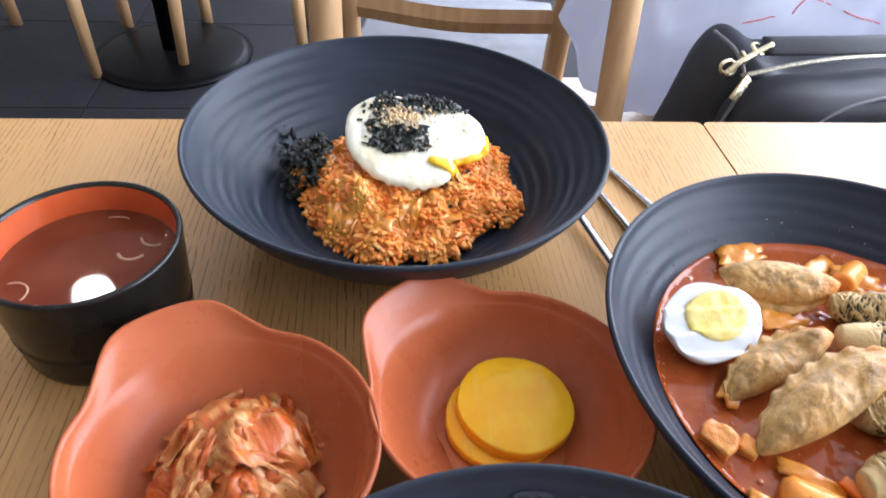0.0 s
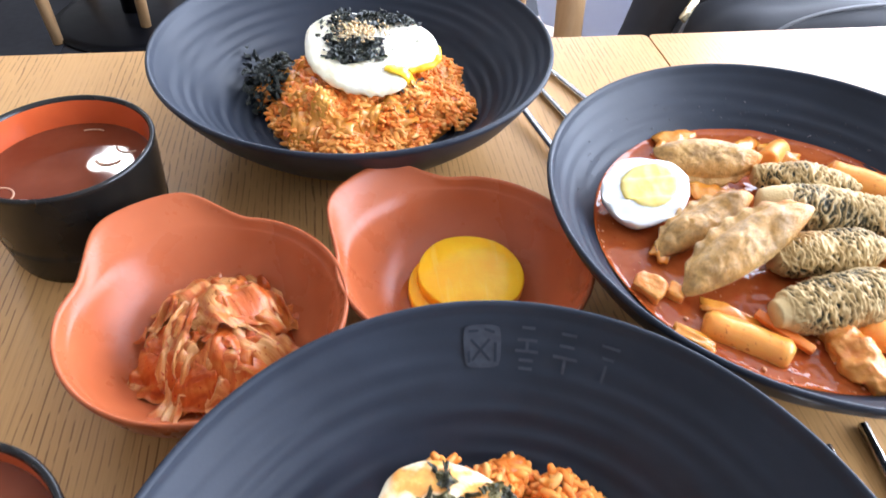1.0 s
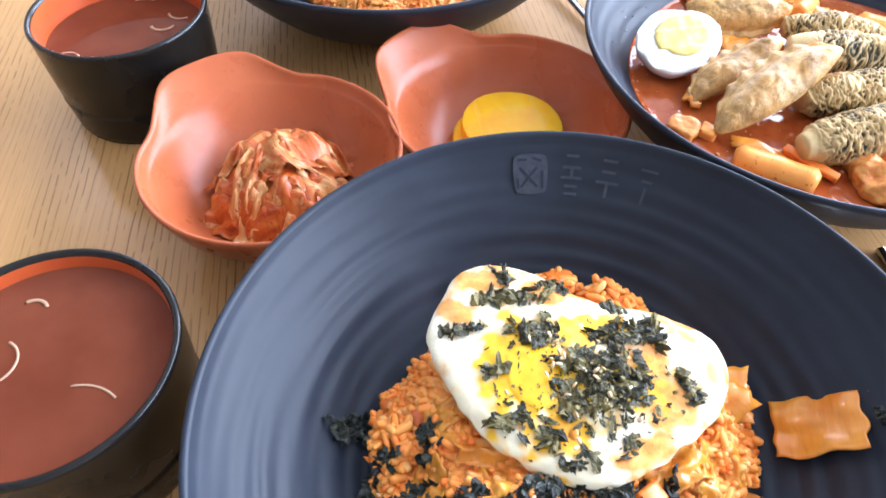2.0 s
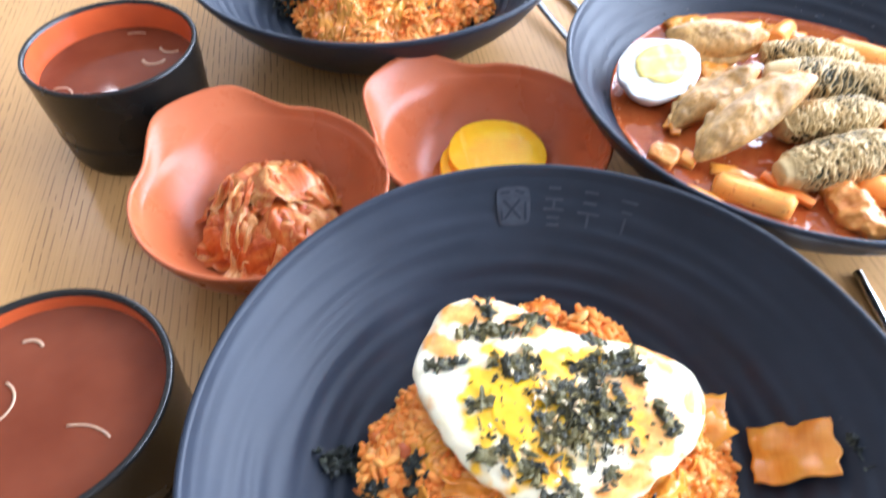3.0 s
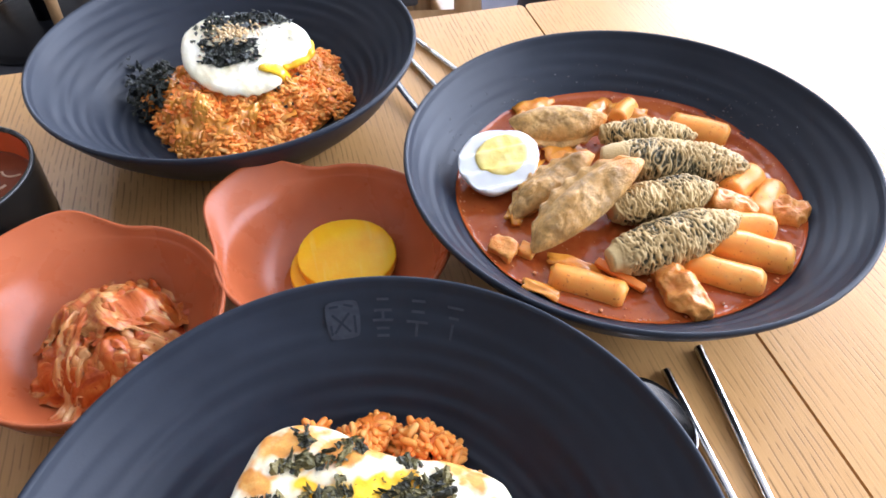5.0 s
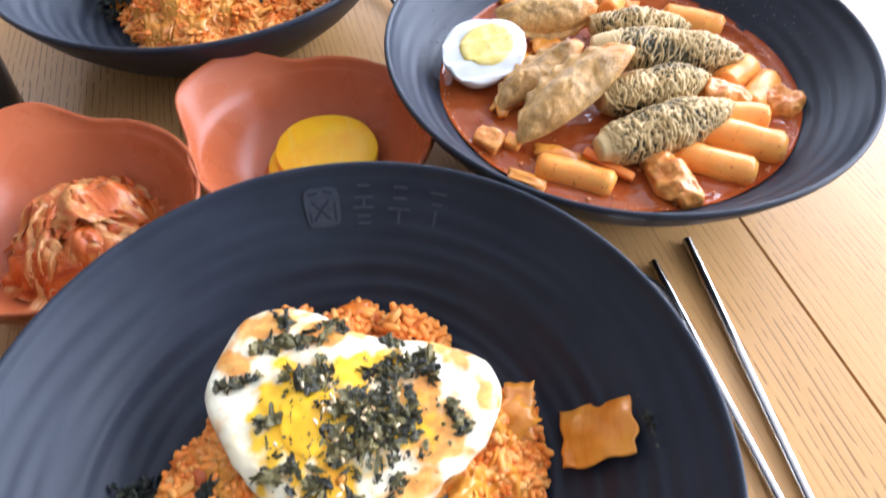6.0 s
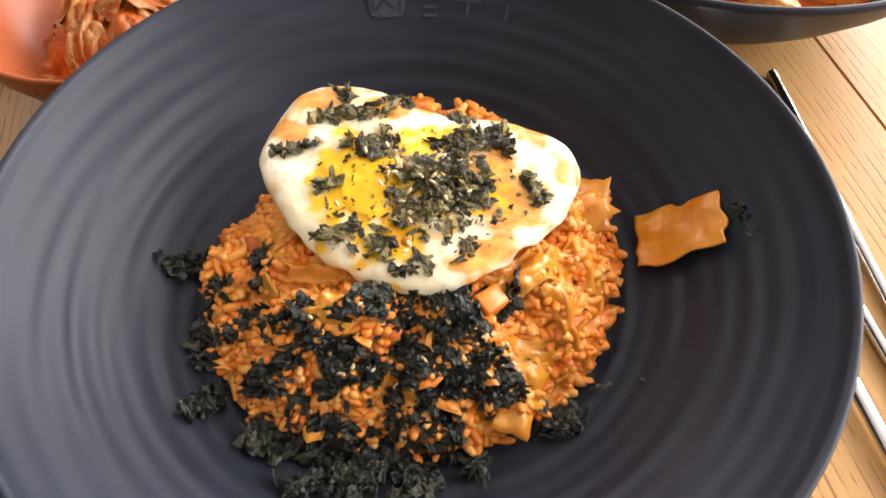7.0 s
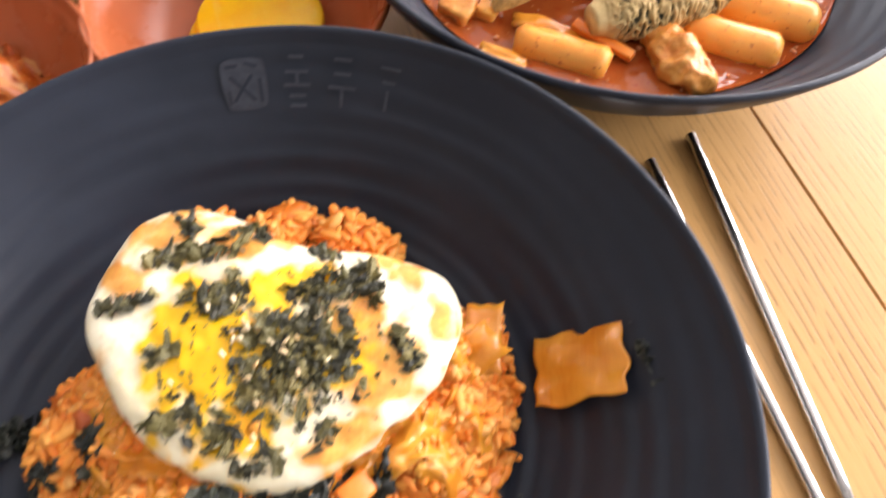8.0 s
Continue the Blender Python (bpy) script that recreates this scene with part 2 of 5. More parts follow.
def table(x0, x1, y0, y1, label):
    cx, cy = (x0 + x1) / 2, (y0 + y1) / 2
    t = thing("dining_table", cx, cy, 0, label, "table", "joined dining tables")
    bm = bmesh.new()
    hx, hy, r = (x1 - x0) / 2, (y1 - y0) / 2, 0.006
    ring = []
    for sx, sy, a0 in ((1, 1, 0), (-1, 1, 90), (-1, -1, 180), (1, -1, 270)):
        for k in range(5):
            a = radians(a0 + 22.5 * k)
            ring.append((sx * (hx - r) + r * math.cos(a), sy * (hy - r) + r * math.sin(a)))
    lo = [bm.verts.new((x, y, T - 0.0045)) for x, y in ring]
    hi = [bm.verts.new((x * (1 - 0.0005 / hx), y * (1 - 0.0005 / hy), T)) for x, y in ring]
    bm.faces.new(hi)
    bm.faces.new(lo[::-1])
    for k in range(len(ring)):
        j = (k + 1) % len(ring)
        bm.faces.new((lo[k], lo[j], hi[j], hi[k]))
    part("veneer_top", bm, oak, t, "pale oak veneer with short dark pores", False)
    part("top_board", box(-hx + 0.001, hx - 0.001, -hy + 0.001, hy - 0.001, T - 0.030, T - 0.0047, 0.003), oak_edge, t, smooth=False)
    part("column", lathe([(0, 0.02), (0.035, 0.02), (0.035, T - 0.035), (0.14, T - 0.034), (0.14, T - 0.0302), (0, T - 0.0302)], 32), iron, t)
    part("base_plate", lathe([(0, 0), (0.25, 0), (0.25, 0.008), (0.22, 0.016), (0.05, 0.03), (0, 0.03)], 48), iron, t)
    return t


far = table(-1.1, -0.14, 1.98, 2.72, "far pedestal table with a round black base")
far["group"] = "far tables"
table(-0.871, 0.3281, -0.09, 0.68, "pale oak veneer dining table laid with bowls")
table(0.3289, 1.531, -0.09, 0.68, "pale oak veneer dining table bright with window glare")

# ---- bowls, cups and dishes ----
INNER = [(0, 0.0105), (0.03, 0.0108), (0.055, 0.0118), (0.075, 0.0142), (0.088, 0.0195), (0.098, 0.0282), (0.107, 0.0378), (0.117, 0.0475), (0.127, 0.0580), (0.1335, 0.0662)]


def inner_height(r):
    for (a, za), (b, zb) in zip(INNER, INNER[1:]):
        if r <= b:
            return za + (zb - za) * (r - a) / (b - a)
    return INNER[-1][1]


def big_bowl_mesh():
    fine = []
    for k in range(101):
        r = 0.1335 * k / 100
        z = inner_height(r)
        # throwing rings on the wall
        for c, h in ((0.0790, 0.0003), (0.0885, 0.0004), (0.0955, 0.0005), (0.1035, 0.0008), (0.1085, 0.0004), (0.1150, 0.0008), (0.1205, 0.0003)):
            z += h * math.exp(-((r - c) / 0.0021) ** 2)
        fine.append((r, z))
    rim = [(0.1342, 0.0688), (0.1352, 0.0702), (0.1363, 0.0705), (0.1372, 0.0698), (0.1375, 0.0686), (0.1372, 0.0672), (0.1362, 0.0655)]
    outer = [(0.131, 0.0570), (0.122, 0.0445), (0.111, 0.0325), (0.099, 0.0215), (0.085, 0.0125), (0.070, 0.0072), (0.0605, 0.0058), (0.060, 0.0004), (0.0585, 0), (0.055, 0), (0.0545, 0.003), (0, 0.003)]
    return lathe(fine + rim + outer, 160, lambda a, i, r, z: (r, z + (0.00045 * math.sin(3 * a + r * 60) + 0.0003 * math.sin(5 * a - r * 900) if 0.06 < r < 0.13 and z > 0.012 else 0)))


def big_bowl(x, y, label):
    b = thing("serving_bowl", x, y, T, label, "bowl", "black serving bowls")
    part("shell", big_bowl_mesh(), black_ware, b)
    return b


A, B, C = (0.0542, 0.5557), (0.2849, 0.3646), (0.0883, 0.1708)
big_bowl(*A, "matte black ribbed bowl of fried rice across the table")
big_bowl(*B, "matte black ribbed bowl of spicy rice cakes")
bowl_c = big_bowl(*C, "matte black ribbed bowl of fried rice with pale stamped marks")

stamp = material("pale_stamp", (0.075, 0.08, 0.095), 0.5)
put(stamp, ramp(stamp, noise_fac(stamp, 300, 3), (0.35, (0.020, 0.025, 0.038)), (0.65, (0.030, 0.036, 0.050))))


def on_wall(angle, r):
    a = radians(angle)
    z = inner_height(r) + 0.0019
    return Vector((r * math.cos(a), r * math.sin(a), z))


def stroke(a0, r0, a1, r1, wide, bm):
    """A flat printed bar on the bowl's wall between two places (degrees, radius)."""
    n = 6
    left, right = [], []
    p, q = on_wall(a0, r0), on_wall(a1, r1)
    d = (q - p).normalized()
    up = on_wall((a0 + a1) / 2, (r0 + r1) / 2 + 0.003) - on_wall((a0 + a1) / 2, (r0 + r1) / 2 - 0.003)
    tang = Vector((-math.sin(radians((a0 + a1) / 2)), math.cos(radians((a0 + a1) / 2)), 0))
    nrm = tang.cross(up).normalized()
    side = d.cross(nrm).normalized() * wide / 2
    for k in range(n + 1):
        t = k / n
        c = on_wall(a0 + (a1 - a0) * t, r0 + (r1 - r0) * t)
        left.append(bm.verts.new(c + side))
        right.append(bm.verts.new(c - side))
    for k in range(n):
        bm.faces.new((left[k], left[k + 1], right[k + 1], right[k]))


def stamp_patch(a0, a1, r0, r1, lift):
    bm = bmesh.new()
    g = []
    for j in range(9):
        row = []
        for i in range(9):
            a, r = a0 + (a1 - a0) * i / 8, r0 + (r1 - r0) * j / 8
            # rounded corners
            u, v = abs(i - 4) / 4, abs(j - 4) / 4
            k = 1 - 0.12 * (u * v) ** 3
            p = on_wall((a0 + a1) / 2 + (a - (a0 + a1) / 2) * k, (r0 + r1) / 2 + (r - (r0 + r1) / 2) * k)
            row.append(bm.verts.new(p + Vector((0, 0, lift))))
        g.append(row)
    for p, q in zip(g, g[1:]):
        for i in range(8):
            bm.faces.new((p[i], p[i + 1], q[i + 1], q[i]))
    return bm


mark = part("stamp_mark", stamp_patch(89.3, 81.6, 0.1165, 0.1295, -0.0006), stamp, bowl_c, "pale grey square stamp")
for a0, r0, a1, r1 in ((88.2, 0.1275, 86.2, 0.1275), (85.0, 0.1280, 83.0, 0.1270), (87.8, 0.1250, 84.0, 0.1185), (84.0, 0.1250, 87.8, 0.1185), (88.4, 0.1215, 88.4, 0.1180), (82.8, 0.1240, 82.8, 0.1180)):
    g = bmesh.new()
    stroke(a0, r0, a1, r1, 0.0012, g)
    part("stamp_stroke", g, black_ware, mark)
for c, marks in ((76.3, ((1.3, 0.1288, 0.1288, 0.0014), (2.0, 0.1252, 0.1252, 0.0014), (0, 0.1252, 0.1222, 0.0014), (2.4, 0.1218, 0.1218, 0.0014), (1.5, 0.1190, 0.1190, 0.0014), (1.5, 0.1165, 0.1165, 0.0014))), (68.3, ((1.5, 0.1285, 0.1285, 0.0014), (1.5, 0.1250, 0.1250, 0.0014), (2.5, 0.1215, 0.1215, 0.0014), (0, 0.1215, 0.1165, 0.0014))), (60.0, ((1.8, 0.1280, 0.1280, 0.0013), (1.2, 0.1245, 0.1245, 0.0013), (0, 0.1225, 0.1170, 0.0013)))):
    for da, r0, r1, w in marks:
        g = bmesh.new()
        stroke(c + da, r0, c - da, r1, w, g)
        part("stamp_stroke", g, stamp, bowl_c, "pale grey printed bar")


def soup_cup(x, y, label, seed):
    c = thing("soup_cup", x, y, T, label, "cup", "soup cups")
    part("shell", lathe([(r * 0.988, z * 1.052) for r, z in ((0, 0.004), (0.040, 0.004), (0.0425, 0.0), (0.0455, 0.0), (0.0468, 0.004), (0.0484, 0.018), (0.0487, 0.0200), (0.0481, 0.0208), (0.0486, 0.023), (0.0503, 0.045), (0.0513, 0.0595), (0.0516, 0.0612), (0.0510, 0.0624), (0.0500, 0.0628), (0.0488, 0.0622), (0.0482, 0.0605))], 96), lacquer, c)
    part("lining", lathe([(r * 0.988, z * 1.052) for r, z in ((0.0482, 0.0605), (0.0478, 0.058), (0.0462, 0.040), (0.0440, 0.022), (0.040, 0.0125), (0.030, 0.009), (0, 0.008))], 96), red_lacquer, c, "glossy red-orange lining")
    return c


soup_cup(-0.1146, 0.4508, "black lacquer soup cup with red lining", 1)
soup_cup(-0.1055, 0.2145, "black lacquer soup cup with red lining, nearer edge", 2)


def side_dish(x, y, lip_angle, label):
    d = thing("side_dish", x, y, T, label, "dish", "terracotta side dishes")
    prof = [(0, 0.0055), (0.018, 0.0058), (0.030, 0.0075), (0.040, 0.0115), (0.048, 0.0175), (0.0545, 0.0255), (0.0592, 0.0340), (0.0612, 0.0388), (0.0619, 0.0398), (0.0628, 0.0408), (0.0638, 0.0444), (0.0646, 0.0461), (0.0656, 0.0466), (0.0665, 0.0460), (0.0668, 0.0446), (0.0660, 0.0420), (0.0628, 0.0330), (0.0575, 0.0240), (0.050, 0.0150), (0.042, 0.0088), (0.034, 0.0052), (0.030, 0.0040), (0.0295, 0), (0.027, 0), (0.0265, 0.002), (0, 0.002)]

    def lip(a, i, r, z):
        d = math.degrees(math.atan2(math.sin(a - radians(lip_angle)), math.cos(a - radians(lip_angle))))
        bulge = 1 / (1 + (abs(d) / 27.0) ** 5)
        k = max(0.0, min(1.0, (z - 0.0378) / 0.0070))
        oval = 0.0012 * math.cos(2 * a)
        dent = 0.0015 * (math.exp(-((abs(d) - 42) / 9) ** 2))
        return r + k * (0.0150 * bulge - dent) + k * oval, z + k * 0.0085 * bulge - k * 0.0012 * math.exp(-((abs(d) - 44) / 12) ** 2)

    part("shell", lathe(prof, 160, lip), terracotta, d)
    return d


side_dish(-0.0273, 0.3386, 120, "terracotta side dish with a broad lip, holding kimchi")
side_dish(0.1020, 0.3615, 133, "terracotta side dish with a broad lip, holding yellow pickles")

# ---- cutlery ----


def chopstick(x0, y0, x1, y1, label):
    dx, dy = x1 - x0, y1 - y0
    n = math.hypot(dx, dy)
    c = thing("chopstick", x0, y0, T, label, "chopstick", "steel chopsticks", turn=math.degrees(math.atan2(dy, dx)))
    pts = [(n * k / 12, 0, 0.0026) for k in range(13)]
    part("shaft", tube(pts[:10], lambda t: 0.0026 - 0.0003 * t, 12), steel, c)
    part("tip", tube(pts[9:], lambda t: 0.0023 - 0.0005 * t, 12), steel, c)
    return c


chopstick(0.2898, 0.2642, 0.2622, 0.041, "slim stainless steel chopstick on the oak table")
chopstick(0.2648, 0.255, 0.2562, 0.031, "slim stainless steel chopstick beside a black bowl")
chopstick(0.272, 0.475, 0.1975, 0.672, "slim stainless steel chopstick on the oak table")
chopstick(0.232, 0.470, 0.1835, 0.667, "slim stainless steel chopstick on the oak table")


def spoon(x, y, turn, label):
    s = thing("spoon", x, y, T, label, "spoon", "steel spoons", turn=turn)
    bm = bmesh.new()
    nu, nv = 14, 48
    layers = []
    for shift in (0.0, 0.0011):
        grid = []
        for u in range(1, nu + 1):
            k = u / nu
            grid.append([bm.verts.new((0.0265 * k * math.cos(a) * (1 + 0.10 * math.cos(a)), 0.0195 * k * math.sin(a), 0.0008 + shift + 0.0078 * k ** 2.2)) for a in (2 * math.pi * v / nv for v in range(nv))])
        for a, b in zip(grid, grid[1:]):
            for k in range(nv):
                bm.faces.new((a[k], a[(k + 1) % nv], b[(k + 1) % nv], b[k]))
        bm.faces.new(grid[0])
        layers.append(grid[-1])
    for k in range(nv):
        bm.faces.new((layers[0][k], layers[0][(k + 1) % nv], layers[1][(k + 1) % nv], layers[1][k]))
    bmesh.ops.recalc_face_normals(bm, faces=bm.faces)
    part("spoon_bowl", bm, steel, s)
    pts = smooth_line([(-0.023, 0, 0.0080), (-0.038, 0, 0.0105), (-0.09, 0, 0.006), (-0.165, 0, 0.0035)], 8)
    part("handle", tube(pts, lambda t: 0.0030 + 0.0004 * t, 10, flat=0.6), steel, s)
    return s


spoon(0.2412, 0.2225, 89, "stainless steel spoon lying beside a black bowl")
spoon(0.1640, 0.6250, 103, "stainless steel spoon lying between two black bowls")

# ---- the room beyond ----


def floor_tile_mesh():
    bm = box(0.002, 0.598, 0.002, 0.598, -0.004, 0.0)
    me = bpy.data.meshes.new("tile")
    bm.to_mesh(me)
    bm.free()
    me.materials.append(floor_mat)
    return me


def dining_chair(x, y, turn, label, seat_mat=None):
    """A square beech chair; its back is at +y before the turn."""
    c = thing("dining_chair", x, y, 0, label, "chair", "beech chairs", turn=turn)
    for sx in (-1, 1):
        pts = [(sx * 0.185, 0.185, 0), (sx * 0.19, 0.17, 0.44), (sx * 0.192, 0.20, 0.66), (sx * 0.192, 0.235, 0.84)]
        part("back_post", tube(smooth_line(pts, 5), 0.021, 8, flat=0.9, up=(0, 1, 0)), beech, c)
        part("front_leg", tube([(sx * 0.19, -0.19, 0), (sx * 0.175, -0.175, 0.43)], lambda t: 0.016 + 0.007 * t, 12, up=(0, 1, 0)), beech, c)
    part("seat", box(-0.20, 0.20, -0.20, 0.185, 0.43, 0.46, 0.008), seat_mat or beech, c)
    for z, h, yb in ((0.57, 0.022, 0.185), (0.80, 0.035, 0.225)):
        pts = smooth_line([(-0.175, yb, z), (0, yb + 0.028, z), (0.175, yb, z)], 6)
        bm = tube(pts, h, 4, flat=0.35, up=(0, 1, 0))
        part("rail", bm, beech, c, smooth=False)
    part("apron", box(-0.165, 0.165, -0.178, -0.160, 0.375, 0.43, 0.003), beech, c, smooth=False)
    return c



# pale blue-grey colour for one chair's seat
vinyl = material("pale_seat", (0.55, 0.56, 0.6), 0.7, spec=0.15)
put(vinyl, ramp(vinyl, noise_fac(vinyl, 20, 4), (0.3, (0.19, 0.195, 0.215)), (0.7, (0.25, 0.255, 0.275))), None, noise_fac(vinyl, 300, 3), 0.15)
dining_chair(0.170, 0.80, 0, "pale beech chair tucked under the oak table")
dining_chair(0.212, 1.530, 170, "pale beech chair with a curved back rail and pale seat", vinyl)
dining_chair(-1.01, 2.38, 0, "pale beech chair with tapered legs beside a pedestal base")
dining_chair(-0.377, 2.43, 0, "pale beech chair with tapered legs over a pedestal base")
tile = floor_tile_mesh()
for i in range(-5, 5):
    for j in range(-4, 8):
        ob = new("floor_tile", tile)
        ob.parent = floor_ob
        ob.matrix_world = pose(i * 0.6 - 0.2, j * 0.6 - 0.4, 0)

# bench that carries the bags
bench = thing("bench", 0.72, 1.0, 0, "plain beech bench carrying a handbag and plastic bag", "bench")
part("seat", box(-0.34, 0.34, -0.26, 0.34, 0.425, 0.455, 0.006), beech, bench)
for x in (-0.30, 0.30):
    for y in (-0.22, 0.30):
        part("leg", box(x - 0.02, x + 0.02, y - 0.02, y + 0.02, 0, 0.425, 0.003), beech, bench)

leather = material("black_leather", (0.013, 0.013, 0.014), 0.34, spec=0.4)
put(leather, ramp(leather, noise_fac(leather, 25, 4), (0.3, (0.010, 0.011, 0.014)), (0.7, (0.019, 0.020, 0.025))), (noise_fac(leather, 12, 3), 0.42, 0.58), noise_fac(leather, 700, 3), 0.25, 0.0005)
gold = material("pale_gold_metal", (0.78, 0.68, 0.44), 0.25, metal=1.0)
put(gold, None, (noise_fac(gold, 80, 3), 0.18, 0.35))
piping = material("grey_piping", (0.16, 0.16, 0.17), 0.5)


def pillow(hx, hy, hz, power=3.2, nu=64, nv=32):
    """A rounded-box solid."""
    bm = bmesh.new()
    rows_ = []
    f = lambda c: math.copysign(abs(c) ** (2 / power), c)
    for v in range(nv + 1):
        b = math.pi * (v / nv - 0.5)
        rows_.append([bm.verts.new((hx * f(math.cos(b)) * f(math.cos(2 * math.pi * u / nu)), hy * f(math.cos(b)) * f(math.sin(2 * math.pi * u / nu)), hz * f(math.sin(b)))) for u in range(nu)])
    for p, q in zip(rows_, rows_[1:]):
        for u in range(nu):
            bm.faces.new((p[u], p[(u + 1) % nu], q[(u + 1) % nu], q[u]))
    bmesh.ops.remove_doubles(bm, verts=bm.verts, dist=1e-6)
    bmesh.ops.recalc_face_normals(bm, faces=bm.faces)
    return bm


def moved(bm, m):
    bmesh.ops.transform(bm, matrix=m, verts=bm.verts)
    return bm


zip_mat = material("dull_brass", (0.34, 0.31, 0.24), 0.42, metal=0.7)
put(zip_mat, ramp(zip_mat, noise_fac(zip_mat, 400, 2), (0.4, (0.22, 0.20, 0.15)), (0.6, (0.45, 0.41, 0.32))))
bag = thing("handbag", 0.66, 0.95, 0.455, "black leather handbag with gold zip and clasp, lying on a bench", "bag")
bag_body = lumpy(moved(pillow(0.244, 0.085, 0.13, 5.0), pose(0.012, 0.03, 0.131)), 0.010, 7, 3)
for v in bag_body.verts:
    if v.co.x < 0:
        v.co.x *= 1 - 0.22 * v.co.z / 0.26
    k = max(0.0, min(1.0, (v.co.x + 0.165) / 0.07))
    v.co.z *= 1 - 0.15 * k * k * (3 - 2 * k)
part("body", bag_body, leather, bag)
part("front_pocket", lumpy(moved(pillow(0.225, 0.055, 0.118, 4.0), pose(0.035, -0.075, 0.119)), 0.010, 8, 5), leather, bag)
part("zip_tape", tube(smooth_line([(-0.185, -0.065, 0.236), (-0.10, -0.055, 0.250), (0.0, -0.045, 0.255), (0.15, -0.04, 0.252), (0.24, -0.02, 0.235)], 8), 0.0040, 8, flat=0.5), zip_mat, bag, "dull brass zip")
part("zip_pull", box(-0.0055, 0.0055, -0.0018, 0.0018, -0.016, 0.016, 0.001), gold, bpy.data.objects["zip_tape"], "pale gold zip pull")
bpy.data.objects["zip_pull"].matrix_local = pose(-0.196, -0.090, 0.232, -25, 40, 0)
strap = part("strap", tube(smooth_line([(-0.150, -0.030, 0.258), (-0.06, -0.034, 0.262), (0.05, -0.030, 0.264), (0.16, -0.020, 0.258), (0.235, 0.0, 0.240)], 8), 0.013, 12, flat=0.25, up=(0, -0.6, 0.8)), leather, bag, "black leather strap")
for k, (x, y, z, r, turn) in enumerate(((-0.158, -0.034, 0.256, 0.013, 20), (-0.178, -0.044, 0.250, 0.011, 70), (-0.198, -0.052, 0.240, 0.014, 10))):
    ring = tube([(r * 0.85 * math.cos(a), r * 0.6 * math.sin(a), 0) for a in (2 * math.pi * i / 24 for i in range(25))], 0.0022, 8, cap=False)
    ob = part("clasp", ring, gold, strap, "pale gold clasp")
    ob.matrix_local = pose(x, y, z, 30 + 25 * k, 20, turn)
part("clasp", tube(smooth_line([(-0.205, -0.062, 0.236), (-0.190, -0.058, 0.250), (-0.172, -0.052, 0.258), (-0.150, -0.046, 0.268)], 6), 0.0042, 8, flat=0.6), gold, strap, "pale gold clasp")
part("seam_piping", tube(smooth_line([(-0.186, 0.030, 0.250), (-0.182, -0.030, 0.250), (-0.180, -0.064, 0.226), (-0.200, -0.075, 0.16), (-0.225, -0.072, 0.08)], 8), 0.0022, 8), piping, bag, "grey seam piping")
part("seam_piping", tube(smooth_line([(0.22, -0.100, 0.232), (0.05, -0.108, 0.240), (-0.06, -0.116, 0.228), (-0.125, -0.126, 0.190), (-0.168, -0.130, 0.12)], 8), 0.0022, 8), piping, bag, "grey seam piping")

film_white = material("white_plastic_film", (0.80, 0.81, 0.85), 0.28, sss=0.0)
put(film_white, ramp(film_white, noise_fac(film_white, 8, 4), (0.3, (0.62, 0.63, 0.69)), (0.7, (0.76, 0.77, 0.81))), None, noise_fac(film_white, 14, 2, 0.5, (1, 1, 0.5), 0.6), 0.25, 0.01)
fn = film_white.node_tree.nodes
tr = fn.new("ShaderNodeBsdfTranslucent")
tr.inputs["Color"].default_value = (0.66, 0.68, 0.76, 1)
blend = fn.new("ShaderNodeMixShader")
blend.inputs[0].default_value = 0.55
link(film_white, fn["Principled BSDF"].outputs[0], blend.inputs[1])
link(film_white, tr.outputs[0], blend.inputs[2])
link(film_white, blend.outputs[0], fn["Material Output"].inputs["Surface"])
red_print = material("red_print", (0.65, 0.12, 0.12), 0.4)
sack = thing("plastic_bag", 0.70, 1.20, 0.455, "crumpled white plastic bag with thin red printed lines", "bag")


def sack_mesh():
    bm = moved(pillow(0.345, 0.10, 0.23, 2.6, 120, 60), pose(0, 0, 0.226))
    bm.normal_update()
    for v, n in [(v, v.normal.copy()) for v in bm.verts]:
        q = v.co
        ridge = 1 - abs(noise.noise(Vector((q.x * 9, q.y * 9, q.z * 5)) + Vector((3, 1, 2)))) * 2
        v.co += n * (0.022 * ridge * min(1, q.z / 0.05) + 0.010 * noise.noise(q * 30) * min(1, q.z / 0.05))
    return bm


film_part = part("film", sack_mesh(), film_white, sack)
front = [v.co.copy() for v in film_part.data.vertices if v.co.y < 0]


def film_point(p):
    """The film's front at a given width and height."""
    c = min(front, key=lambda q: (q.x - p[0]) ** 2 + (q.z - p[2]) ** 2)
    return Vector((p[0], c.y - 0.0015, p[2]))



for pts in ([(-0.234, 0, 0.241), (-0.225, 0, 0.247), (-0.216, 0, 0.251)], [(-0.137, 0, 0.216), (-0.114, 0, 0.222), (-0.091, 0, 0.230)], [(-0.062, 0, 0.232), (-0.055, 0, 0.244), (-0.047, 0, 0.255)], [(-0.038, 0, 0.255), (0.004, 0, 0.241), (0.047, 0, 0.228), (0.087, 0, 0.216)]):
    part("printed_line", tube([film_point(p) for p in smooth_line(pts, 8)], 0.0010, 6), red_print, sack, "thin red printed line")

# ---- food ----
rng = random.Random(7)


